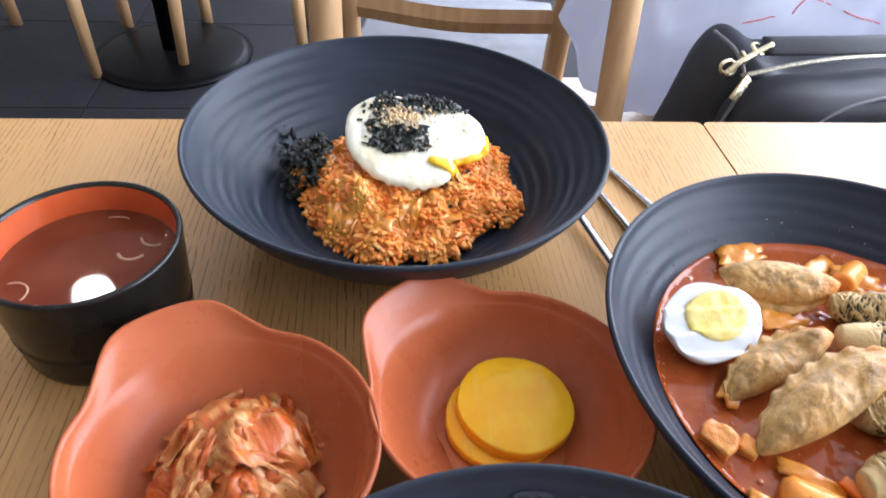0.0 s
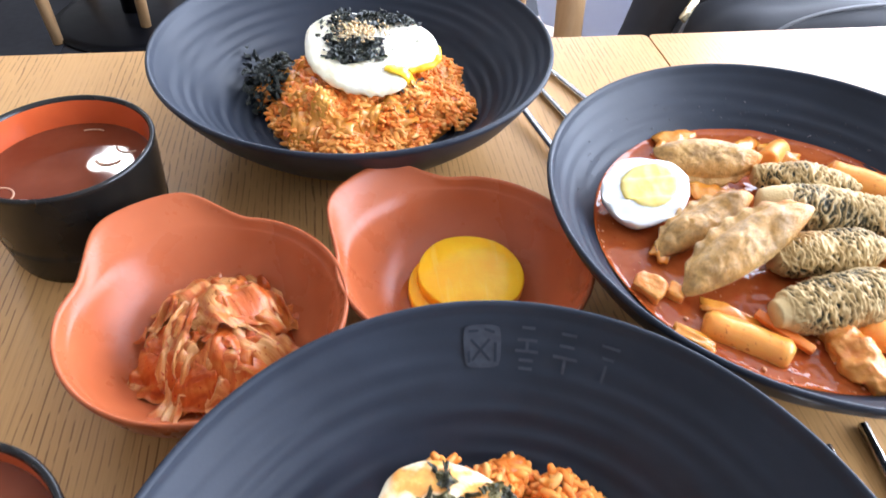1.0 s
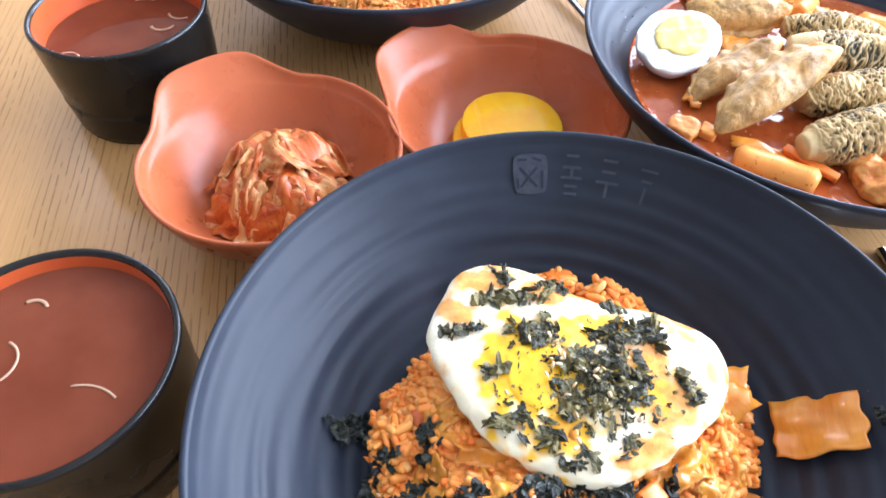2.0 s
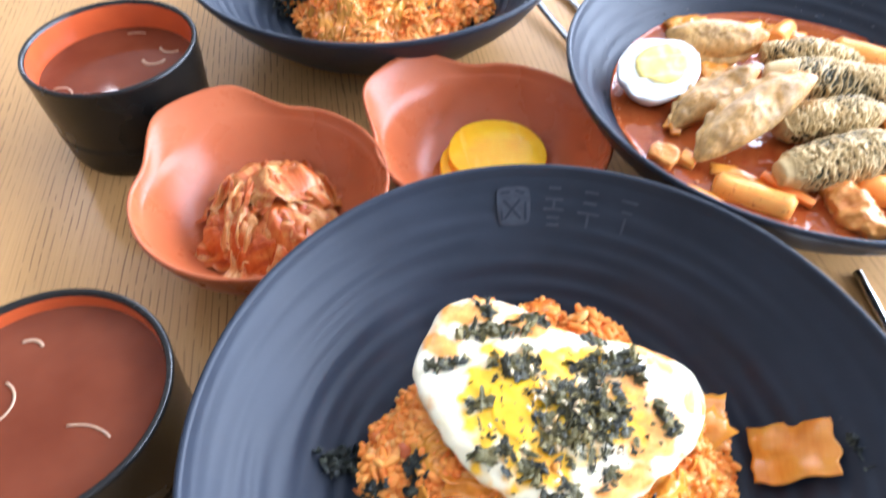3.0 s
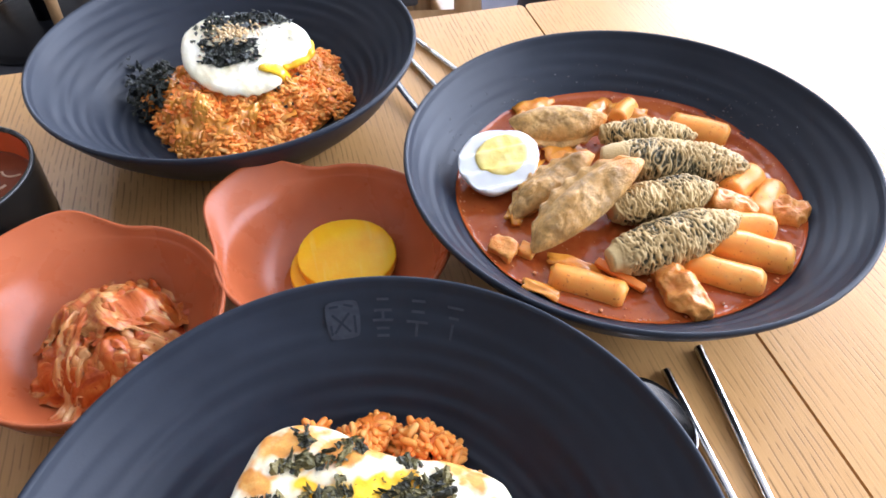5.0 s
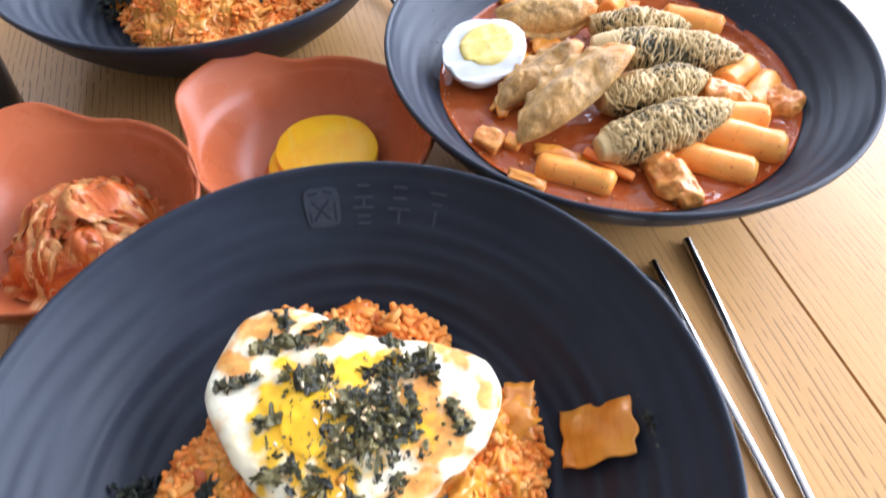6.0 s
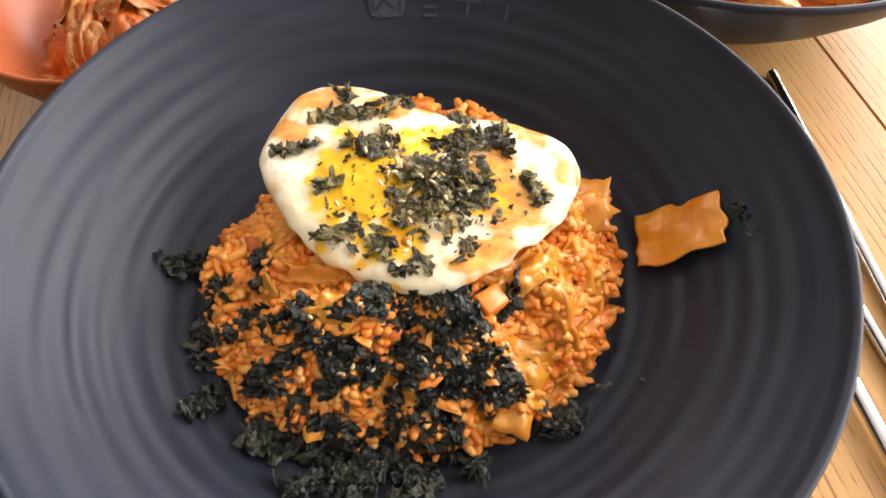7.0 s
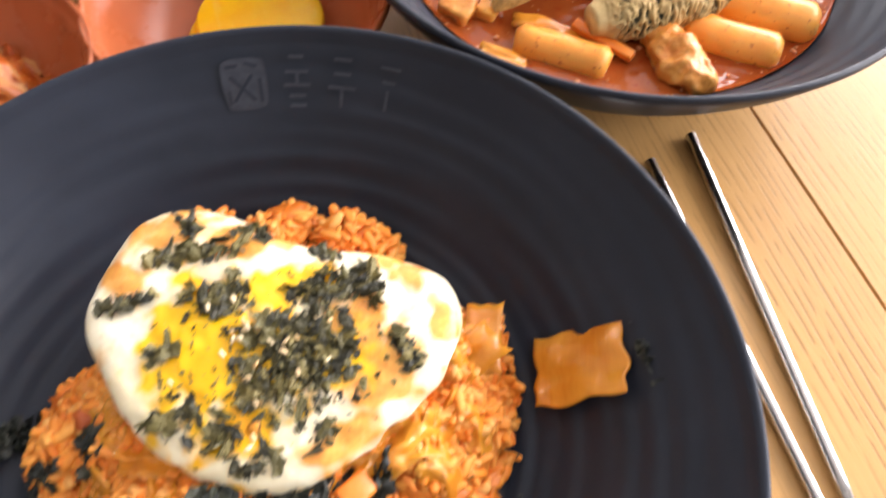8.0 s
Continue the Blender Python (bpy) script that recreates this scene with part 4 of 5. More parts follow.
class Egg:
    def __init__(self, x, y, z, radii, slope, sag, seed):
        self.x, self.y, self.z, self.edge, self.slope, self.sag, self.seed = x, y, z, around(radii), slope, sag, seed

    def top(self, x, y):
        """Height of the egg's upper face over its own base point."""
        r, e = math.hypot(x, y), self.edge(math.atan2(y, x))
        s = min(1.0, r / e)
        wave = 0.0012 * noise.noise(Vector((x * 70, y * 70, self.seed))) + 0.0005 * noise.noise(Vector((x * 220, y * 220, self.seed)))
        return -max(0.0, r / e - 1) * 0.03 + self.slope[0] * x + self.slope[1] * y - self.sag * s * s + 0.0040 * (1 - s ** 14) ** 0.5 + wave

    def body(self):
        bm = bmesh.new()
        n, m = 160, 44
        up, lo = [], []
        for j in range(1, m + 1):
            for ring, top in ((up, True), (lo, False)):
                row = []
                for i in range(n):
                    a = 2 * math.pi * i / n - math.pi
                    s = 1 - (1 - j / m) ** 1.4
                    r = self.edge(a) * s * (1 + (0.030 * noise.noise(Vector((math.cos(a) * 7, math.sin(a) * 5, self.seed))) if s > 0.8 else 0))
                    x, y = r * math.cos(a), r * math.sin(a)
                    z = self.top(x, y)
                    if not top:
                        z -= 0.0070 * (1 - s ** 10) ** 0.5
                    row.append(bm.verts.new((x, y, z)))
                ring.append(row)
        for rings, flip in ((up, False), (lo, True)):
            bm.faces.new(rings[0] if not flip else rings[0][::-1])
            for p, q in zip(rings, rings[1:]):
                for i in range(n):
                    f = (p[i], q[i], q[(i + 1) % n], p[(i + 1) % n])
                    bm.faces.new(f if not flip else f[::-1])
        bmesh.ops.remove_doubles(bm, verts=bm.verts, dist=1e-6)
        bmesh.ops.recalc_face_normals(bm, faces=bm.faces)
        return bm

    def patch(self, cx, cy, radii, raise_, seed):
        """A patch of yolk that lies in the upper face."""
        bm = bmesh.new()
        f = around(radii)
        n, m = 48, 8
        rings = []
        for j in range(1, m + 1):
            row = []
            for i in range(n):
                a = 2 * math.pi * i / n - math.pi
                r = f(a) * j / m * (1 + 0.16 * noise.noise(Vector((math.cos(a) * 4, math.sin(a) * 4, seed))))
                x, y = cx + r * math.cos(a), cy + r * math.sin(a)
                k = min(1.0, 0.985 * self.edge(math.atan2(y, x)) / max(1e-6, math.hypot(x, y)))
                x, y = x * k, y * k
                row.append(bm.verts.new((x, y, self.top(x, y) + raise_ * (1 - (j / m) ** 3) - (0.0008 if j == m else -0.0002))))
            rings.append(row)
        bm.faces.new(rings[0])
        for p, q in zip(rings, rings[1:]):
            for i in range(n):
                bm.faces.new((p[i], q[i], q[(i + 1) % n], p[(i + 1) % n]))
        return bm


egg_c = Egg(0.090, 0.190, 0.8050, [0.048, 0.045, 0.044, 0.0445, 0.046, 0.048, 0.048, 0.052, 0.059, 0.060, 0.047, 0.036, 0.033, 0.036, 0.050, 0.061, 0.059, 0.056], (0.03, 0.0), 0.003, 3.0)
egg_a = Egg(0.068, 0.553, 0.8015, [0.046, 0.040, 0.036, 0.033, 0.032, 0.0305, 0.031, 0.028, 0.024, 0.043, 0.049, 0.051, 0.050, 0.050, 0.053, 0.060, 0.060, 0.053], (0.0, 0.23), 0.0010, 8.0)


def soft_spots(ob, name, spots_):
    """Stores how strongly each place of the egg is yolk-stained or crisped: spots are (x, y, rx, ry)."""
    data = ob.data.attributes.new(name, "FLOAT", "POINT").data
    for k, v in enumerate(ob.data.vertices):
        w = 0.0
        for x, y, rx, ry in spots_:
            d = math.hypot((v.co.x - x) / rx, (v.co.y - y) / ry) + 0.6 * noise.noise(v.co * 130) + 0.4 * noise.noise(v.co * 300)
            w = max(w, 1.25 - d)
        data[k].value = max(0.0, min(1.0, w))


def fried_egg(e, mat, patches, label, yolk=(), crisp=()):
    t = thing("fried_egg", e.x, e.y, e.z, label, "egg", "fried eggs")
    white = part("white", e.body(), mat, t)
    soft_spots(white, "yolk", yolk)
    soft_spots(white, "crisp", crisp)
    for k, (cx, cy, radii) in enumerate(patches):
        part("yolk", e.patch(cx, cy, radii, 0.0005, k * 3.3 + e.seed), yolk_mat, t, "runny golden yolk")
    return t


fried_egg(egg_c, white_mat, [(-0.015, -0.003, [0.011, 0.014, 0.017, 0.012, 0.013, 0.016, 0.013, 0.013])], "browned fried egg with broken yolk and seaweed flakes on rice",
          yolk=[(-0.017, -0.003, 0.019, 0.030), (0.008, 0.012, 0.020, 0.010), (0.008, -0.014, 0.022, 0.014), (-0.010, -0.030, 0.014, 0.008)],
          crisp=[(0.030, -0.024, 0.016, 0.012), (0.026, -0.008, 0.016, 0.012), (0.044, 0.021, 0.016, 0.010), (0.054, -0.012, 0.005, 0.008), (0.047, 0.006, 0.007, 0.005), (-0.022, 0.045, 0.016, 0.010), (0.000, 0.033, 0.022, 0.008), (0.016, -0.040, 0.012, 0.007), (-0.040, 0.030, 0.009, 0.010)])
fried_egg(egg_a, white_plain, [], "white fried egg with a runny yolk edge, topped with seaweed")


# yolk that runs over the far egg's cut edge
def yolk_run(e, points, rad, flat):
    return tube(smooth_line([(x, y, e.top(x, y) + dz) for x, y, dz in points], 8), lambda t: rad * (0.45 + 0.55 * math.sin(math.pi * min(1, 0.12 + 0.8 * t))), 14, flat=flat)


far_egg = bpy.data.objects["fried_egg.001"]
part("yolk", lumpy(yolk_run(egg_a, [(0.006, -0.010, 0.0), (0.014, -0.013, 0.0002), (0.021, -0.0155, -0.0006), (0.0255, -0.018, -0.003)], 0.0062, 0.32), 0.0012, 160, 2), yolk_mat, far_egg, "runny golden yolk")
part("yolk", lumpy(yolk_run(egg_a, [(egg_a.edge(radians(d)) * 0.985 * math.cos(radians(d)), egg_a.edge(radians(d)) * 0.985 * math.sin(radians(d)), -0.0022) for d in (-19, -14, -8, -2, 5, 12, 18)], 0.0034, 0.8), 0.0014, 150, 5), yolk_mat, far_egg, "runny golden yolk")


def flakes(name, pieces, mat, label):
    return tagged(joined(name, pieces, mat, False), label, "seaweed", kind="stuff")


def near(r, c, s):
    """A draw round c that strays at most 1.9 s."""
    return c + max(-1.9 * s, min(1.9 * s, r.gauss(0, s)))


def flake(r, x, y, z, lo, hi, strip=0.2, flat=0.6, sheet=0.55):
    v, f = r.choice(SHEETS if r.random() < sheet else STRIPS if r.random() < strip else FLAKES)
    lo, hi = lo * 0.50, hi * 0.55
    turn = Euler((r.gauss(0, flat), r.gauss(0, flat), r.uniform(0, 6.3))).to_matrix().to_4x4()
    return (v, f, Matrix.Translation((x, y, z)) @ turn @ Matrix.Scale(r.uniform(lo, hi), 4))


def on_egg(e, r, count, cx, cy, sx, sy, lo, hi, lift=0.0015):
    out = []
    for _ in range(count):
        x, y = near(r, cx, sx), near(r, cy, sy)
        if math.hypot(x, y) < e.edge(math.atan2(y, x)) * 0.97:
            out.append(flake(r, e.x + x, e.y + y, e.z + e.top(x, y) + r.uniform(0.0003, lift * 0.5), lo, hi, 0.5, 0.15, 0.6))
    return out


def on_mound(mound, c, r, count, cx, cy, sx, sy, lo, hi, up=0.003):
    out = []
    for _ in range(count):
        x, y = near(r, cx, sx), near(r, cy, sy)
        if math.hypot(x, y) < 0.125:
            z = max(mound.top(x, y) if mound.inside(x, y) else 0, inner_height(math.hypot(x, y)) + 0.001)
            out.append(flake(r, c[0] + x, c[1] + y, T + z + r.uniform(0.0008, up), lo, hi, 0.4, 0.34))
    return out


def clumps(mound, c, r, count, each, cx, cy, sx, sy):
    """Seaweed that has stuck together in small wet heaps."""
    out = []
    for _ in range(count):
        x, y = near(r, cx, sx), near(r, cy, sy)
        out += on_mound(mound, c, r, each, x, y, r.uniform(0.0018, 0.0036), r.uniform(0.0014, 0.0028), 0.8, 2.1, 0.0042)
    return out


r = random.Random(21)
dark = on_egg(egg_c, r, 110, 0.009, -0.012, 0.0085, 0.0080, 0.9, 2.2, 0.004)
dark += on_egg(egg_c, r, 150, 0.008, -0.013, 0.0095, 0.0085, 0.5, 1.2, 0.006)
for n, x, y, sx, sy in ((26, -0.010, 0.013, 0.0055, 0.0040), (24, 0.023, 0.008, 0.0065, 0.0030), (9, 0.0355, 0.006, 0.0012, 0.0045), (9, 0.040, -0.020, 0.0022, 0.0035), (9, -0.027, -0.019, 0.0040, 0.0030), (11, -0.016, -0.029, 0.0050, 0.0035), (8, -0.006, -0.039, 0.0040, 0.0020), (18, -0.014, 0.032, 0.0080, 0.0022), (16, 0.006, 0.035, 0.0040, 0.0030), (7, -0.018, 0.043, 0.0025, 0.0040), (8, -0.039, 0.020, 0.0060, 0.0008), (5, -0.029, 0.000, 0.0020, 0.0015), (5, 0.012, -0.036, 0.0030, 0.0030), (4, 0.024, 0.022, 0.0020, 0.0030)):
    dark += on_egg(egg_c, r, int(n * 1.8), x, y, sx, sy, 0.8, 2.2, 0.002)
dark += on_egg(egg_c, r, 330, 0.002, -0.010, 0.017, 0.014, 0.2, 0.6, 0.002)
flakes("seaweed_flakes", dark, nori_pale, "grey-green crumbled seaweed scattered over a fried egg")
heap = []
for n, x, y, sx, sy in ((150, -0.010, -0.046, 0.0080, 0.0110), (60, 0.006, -0.056, 0.0060, 0.0050), (80, -0.044, -0.032, 0.0090, 0.0050), (80, -0.050, -0.050, 0.0080, 0.0070), (80, -0.030, -0.062, 0.0090, 0.0060), (60, -0.012, -0.030, 0.0160, 0.0040), (40, -0.060, -0.006, 0.0060, 0.0090), (40, 0.018, -0.038, 0.0110, 0.0040), (70, -0.024, -0.046, 0.0260, 0.0120)):
    heap += clumps(mound_c, C, r, n // 7, 24, x, y, sx, sy)
heap += clumps(mound_c, C, r, 5, 11, -0.084, 0.019, 0.0050, 0.0015)
heap += clumps(mound_c, C, r, 7, 18, -0.079, -0.022, 0.0035, 0.0090)
heap += clumps(mound_c, C, r, 6, 18, -0.030, -0.071, 0.0120, 0.0020)
heap += clumps(mound_c, C, r, 5, 16, -0.012, -0.078, 0.0110, 0.0025)
heap += clumps(mound_c, C, r, 3, 12, 0.036, -0.064, 0.0035, 0.0030)
heap += on_mound(mound_c, C, r, 40, 0.045, -0.045, 0.014, 0.016, 0.4, 0.9)
heap += on_mound(mound_c, C, r, 20, 0.1145, -0.014, 0.0010, 0.006, 0.35, 0.9, 0.001)
flakes("seaweed_flakes", heap, nori_mat, "black crumbled seaweed strewn over fried rice")
far_nori = on_egg(egg_a, r, 260, -0.013, 0.007, 0.0095, 0.006, 0.8, 2.2, 0.004)
far_nori += on_egg(egg_a, r, 220, 0.004, 0.040, 0.016, 0.005, 0.8, 2.2, 0.005)
far_nori += on_egg(egg_a, r, 40, -0.030, 0.022, 0.005, 0.010, 0.8, 2.0, 0.003)
far_nori += on_egg(egg_a, r, 26, 0.022, 0.018, 0.016, 0.012, 0.25, 0.6, 0.001)
flakes("seaweed_flakes", far_nori, nori_mat, "black crumbled seaweed topping a white fried egg")
side_nori = on_mound(mound_a, A, r, 300, -0.064, 0.022, 0.009, 0.016, 1.0, 2.4, 0.014)
side_nori += on_mound(mound_a, A, r, 20, -0.058, -0.018, 0.008, 0.012, 0.4, 0.8)
side_nori += on_mound(mound_a, A, r, 26, 0.036, -0.026, 0.007, 0.010, 0.6, 1.3)
flakes("seaweed_flakes", side_nori, nori_mat, "black seaweed shreds beside fried rice")

SEED = [ellipsoid(0.00085, 0.0006, 0.0015, 6, 4)]
seeds = []
for e, n, cx, cy, sx, sy in ((egg_c, 26, 0.004, -0.008, 0.014, 0.012), (egg_a, 170, -0.010, 0.026, 0.009, 0.006)):
    for _ in range(n):
        x, y = r.gauss(cx, sx), r.gauss(cy, sy)
        if math.hypot(x, y) < e.edge(math.atan2(y, x)) * 0.95:
            seeds.append((*SEED[0], Matrix.Translation((e.x + x, e.y + y, e.z + e.top(x, y) + r.uniform(0.002, 0.0042))) @ any_turn(r)))
for x, y in [(-0.078, -0.012), (-0.0755, -0.010)] + [(near(r, -0.012, 0.018), near(r, -0.042, 0.010)) for _ in range(22)]:
    seeds.append((*SEED[0], Matrix.Translation((C[0] + x, C[1] + y, T + max(mound_c.top(x, y), inner_height(math.hypot(x, y))) + (0.0045 if mound_c.inside(x, y) else 0.0014))) @ any_turn(r) @ Matrix.Scale(1.15, 4)))
tagged(joined("sesame_seeds", seeds, sesame_mat), "toasted tan sesame seeds sprinkled over eggs and rice", "sesame", kind="stuff")

# kimchi
kimchi_mat = material("kimchi_leaf", (0.62, 0.22, 0.08), 0.34, spec=0.35, sss=0.06, sss_radius=(0.003, 0.0015, 0.0008), coat=0.10)
def kimchi_look(m, pale):
    """Leaf tissue along u with veins and red seasoning caught in the folds' own patches."""
    tex = m.node_tree.nodes.new("ShaderNodeTexCoord")

    def leaf_noise(scale, stretch, detail, distort=0.0):
        mp = m.node_tree.nodes.new("ShaderNodeMapping")
        mp.inputs["Scale"].default_value = stretch
        link(m, tex.outputs["UV"], mp.inputs["Vector"])
        n = node(m, "ShaderNodeTexNoise", Scale=scale, Detail=detail, Roughness=0.6, Distortion=distort)
        link(m, mp.outputs["Vector"], n.inputs["Vector"])
        return n.outputs["Fac"]

    veins = leaf_noise(230, (0.16, 1, 1), 4, 0.6)
    red = leaf_noise(75, (0.6, 1, 1), 5, 0.8)
    tissue = ramp(m, veins, (0.34, (0.36, 0.085, 0.020) if pale else (0.27, 0.038, 0.007)), (0.50, (0.54, 0.225, 0.062) if pale else (0.45, 0.110, 0.016)), (0.68, (0.66, 0.39, 0.17) if pale else (0.58, 0.24, 0.060)))
    season = ramp(m, red, (0.48, K0) if pale else (0.40, K0), (0.60, (0.85, 0.85, 0.85)))
    flecks = ramp(m, leaf_noise(600, (1, 1, 1), 2), (0.64, K0), (0.69, W0))
    put(m, mix(m, flecks, mix(m, season, tissue, (0.44, 0.075, 0.008)), (0.30, 0.025, 0.006)), None, veins, 0.7, 0.0016)


kimchi_look(kimchi_mat, False)
kimchi_pale = material("kimchi_pale_leaf", (0.80, 0.45, 0.2), 0.34, spec=0.35, sss=0.06, sss_radius=(0.003, 0.0015, 0.0008), coat=0.10)
kimchi_look(kimchi_pale, True)
paste_mat = material("kimchi_seasoning", (0.38, 0.05, 0.012), 0.25, coat=0.3)
put(paste_mat, ramp(paste_mat, noise_fac(paste_mat, 200, 4), (0.3, (0.25, 0.025, 0.006)), (0.7, (0.48, 0.09, 0.02))), None, noise_fac(paste_mat, 400, 3), 0.8, 0.002)
kimchi = thing("kimchi", -0.026, 0.341, T, "glistening red cabbage kimchi heaped in a terracotta dish", "kimchi")


def kimchi_top(x, y):
    s = min(1, math.hypot((x + 0.001) / 0.039, y / 0.039))
    return 0.0085 + 0.026 * (1 - s ** 2.2) ** 0.8 + 0.004 * s * s + 0.007 * noise.noise(Vector((x * 62, y * 62, 3.3))) * (1 - s ** 4)


bm = bmesh.new()
kg = [[bm.verts.new((0.037 * j / 10 * math.cos(2 * math.pi * i / 36), 0.043 * j / 10 * math.sin(2 * math.pi * i / 36), (kimchi_top(0.037 * j / 10 * math.cos(2 * math.pi * i / 36), 0.043 * j / 10 * math.sin(2 * math.pi * i / 36)) - 0.003) if j < 10 else 0.0105)) for i in range(36)] for j in range(1, 11)]
bm.faces.new(kg[0])
for p, q in zip(kg, kg[1:]):
    for i in range(36):
        bm.faces.new((p[i], q[i], q[(i + 1) % 36], p[(i + 1) % 36]))
part("heap_core", lumpy(bm, 0.003, 120, 2), paste_mat, kimchi)


def dish_wall(x, y):
    return 0.0075 + 0.9 * max(0.0, math.hypot(x, y) - 0.03) ** 1.2


r = random.Random(5)
for k in range(34):
    a, q = k * 2.4, math.sqrt((k + 0.5) / 34) * 0.98
    part("cabbage_leaf", draped_leaf(0.031 * q * math.cos(a), 0.037 * q * math.sin(a), r.uniform(0, 360), r.uniform(0.020, 0.034), r.uniform(0.016, 0.026), r.uniform(-0.0005, 0.0035), r.uniform(0, 90), r.uniform(0.0012, 0.0024), 0.0, kimchi_top, dish_wall), kimchi_mat if r.random() < 0.70 else kimchi_pale, kimchi)
for x, y, turn, L, w, lay, sd, lift in ((0.002, 0.012, -55, 0.050, 0.040, 0.0052, 3.0, 0.003), (0.013, 0.000, -20, 0.036, 0.018, 0.0046, 11.0, 0.0), (-0.015, -0.010, 72, 0.036, 0.012, 0.0040, 17.0, 0.002), (-0.017, -0.030, 70, 0.038, 0.013, 0.0030, 23.0, 0.0), (-0.024, 0.012, 60, 0.028, 0.011, 0.0035, 31.0, 0.003)):
    part("cabbage_leaf", draped_leaf(x, y, turn, L, w, lay, sd, 0.0022, lift, kimchi_top, dish_wall), kimchi_pale, kimchi, "pale broad cabbage leaf")
part("cabbage_leaf", draped_leaf(0.022, 0.020, -60, 0.040, 0.018, 0.0035, 41.0, 0.0030, 0.0, kimchi_top, dish_wall), kimchi_mat, kimchi)

# yellow pickled radish
pickle_mat = material("pickled_radish", (0.88, 0.55, 0.03), 0.3, spec=0.25, sss=0.08, sss_radius=(0.006, 0.004, 0.001), coat=0.10, coat_rough=0.12)
put(pickle_mat, ramp(pickle_mat, noise_fac(pickle_mat, 55, 4, 0.6), (0.3, (0.94, 0.43, 0.005)), (0.7, (0.97, 0.57, 0.02))), None, noise_fac(pickle_mat, 160, 4, 0.6), 0.25, 0.0012)


pw = noise_fac(pickle_mat, 140, 3, 0.6, (1, 0.12, 1))
pb = pickle_mat.node_tree.nodes["Principled BSDF"]
link(pickle_mat, mix(pickle_mat, ramp(pickle_mat, pw, (0.56, K0), (0.70, (0.25, 0.25, 0.25))), pb.inputs["Base Color"].links[0].from_socket, (0.96, 0.82, 0.30)), pb.inputs["Base Color"])


def pickle(x, y, z, rx, ry, radius, thick, seed, label):
    p = thing("pickled_radish_slice", x, y, z, label, "pickle", "pickled radish slices")
    prof = [(0, thick), (radius * 0.5, thick * 0.99), (radius - 0.0010, thick), (radius - 0.0002, thick - 0.0004), (radius, thick - 0.0012), (radius, 0.0010), (radius - 0.0006, 0), (0, 0)]
    bm = lathe(prof, 72, lambda a, i, r, z: (r * (1 + 0.012 * math.sin(2 * a + seed) + 0.006 * math.sin(5 * a + seed * 2)), z))
    ob = part("slice", lumpy(bm, 0.0003, 200, seed), pickle_mat, p)
    ob.matrix_local = pose(0, 0, 0, rx, ry, 0)
    return p


pickle(0.1010, 0.3665, 0.7590, 2, 4, 0.0288, 0.0055, 1.0, "translucent yellow pickled radish slice under another")
pickle(0.1078, 0.3705, 0.7650, 1, 2, 0.0295, 0.0072, 2.0, "glossy yellow pickled radish slice in a terracotta dish")
brine_mat = material("pickle_brine", (0.45, 0.13, 0.03), 0.06, spec=0.25)
put(brine_mat, ramp(brine_mat, noise_fac(brine_mat, 30, 3), (0.3, (0.40, 0.10, 0.025)), (0.7, (0.50, 0.16, 0.05))))
tagged(mesh_ob("pickle_brine", moved(lathe([(0, 0), (0.030, 0.0), (0.0335, -0.0004)], 64, lambda a, i, r, z: (r * (1 + 0.05 * math.sin(3 * a) + 0.03 * math.sin(7 * a)), z)), pose(0.1015, 0.3610, 0.7596)), brine_mat), "thin pool of yellow-orange brine under pickles", "brine")

# soup in the cups
soup_mat = material("clear_brown_soup", (0.20, 0.055, 0.025), 0.03, spec=0.2)
put(soup_mat, ramp(soup_mat, noise_fac(soup_mat, 24, 3, 0.5), (0.3, (0.12, 0.024, 0.009)), (0.7, (0.19, 0.05, 0.022))))
onion_mat = material("translucent_onion", (0.46, 0.29, 0.18), 0.2, sss=0.1)
for cx, cy, level, rings in ((-0.1146, 0.4508, 0.0473, [(0.020, 0.010, 0.0075, 200, 330, 0.0011), (0.030, 0.022, 0.008, 190, 300, 0.0008), (-0.032, -0.022, 0.008, -40, 120, 0.0006), (0.004, 0.026, 0.014, 60, 110, 0.0005)]), (-0.1055, 0.2145, 0.0570, [(-0.022, 0.004, 0.010, 300, 60, 0.0006), (-0.018, -0.022, 0.012, 200, 290, 0.0007), (-0.012, 0.026, 0.006, 20, 120, 0.0008), (0.008, -0.022, 0.030, 210, 265, 0.0006), (0.012, -0.03, 0.02, 40, 95, 0.0005)])):
    wide = 0.0461 + (level - 0.0473) * 0.085
    bm = lathe([(0, level), (0.02, level), (0.040, level), (wide - 0.0013, level + 0.0002), (wide, level + 0.0008)], 72)
    tagged(mesh_ob("soup", moved(bm, pose(cx, cy, T)), soup_mat), "clear reddish-brown soup filling a lacquer cup", "soup")
    for x, y, rad, a0, a1, w in rings:
        a1 += 360 if a1 < a0 else 0
        pts = [(cx + x + rad * math.cos(radians(a0 + (a1 - a0) * k / 12)), cy + y + rad * math.sin(radians(a0 + (a1 - a0) * k / 12)), T + level + 0.0002) for k in range(13)]
        ob = mesh_ob("onion_slice", tube(pts, w, 8, flat=0.6), onion_mat)
        tagged(ob, "thin translucent onion slice floating in brown soup", "onion", "onion slices in soup")

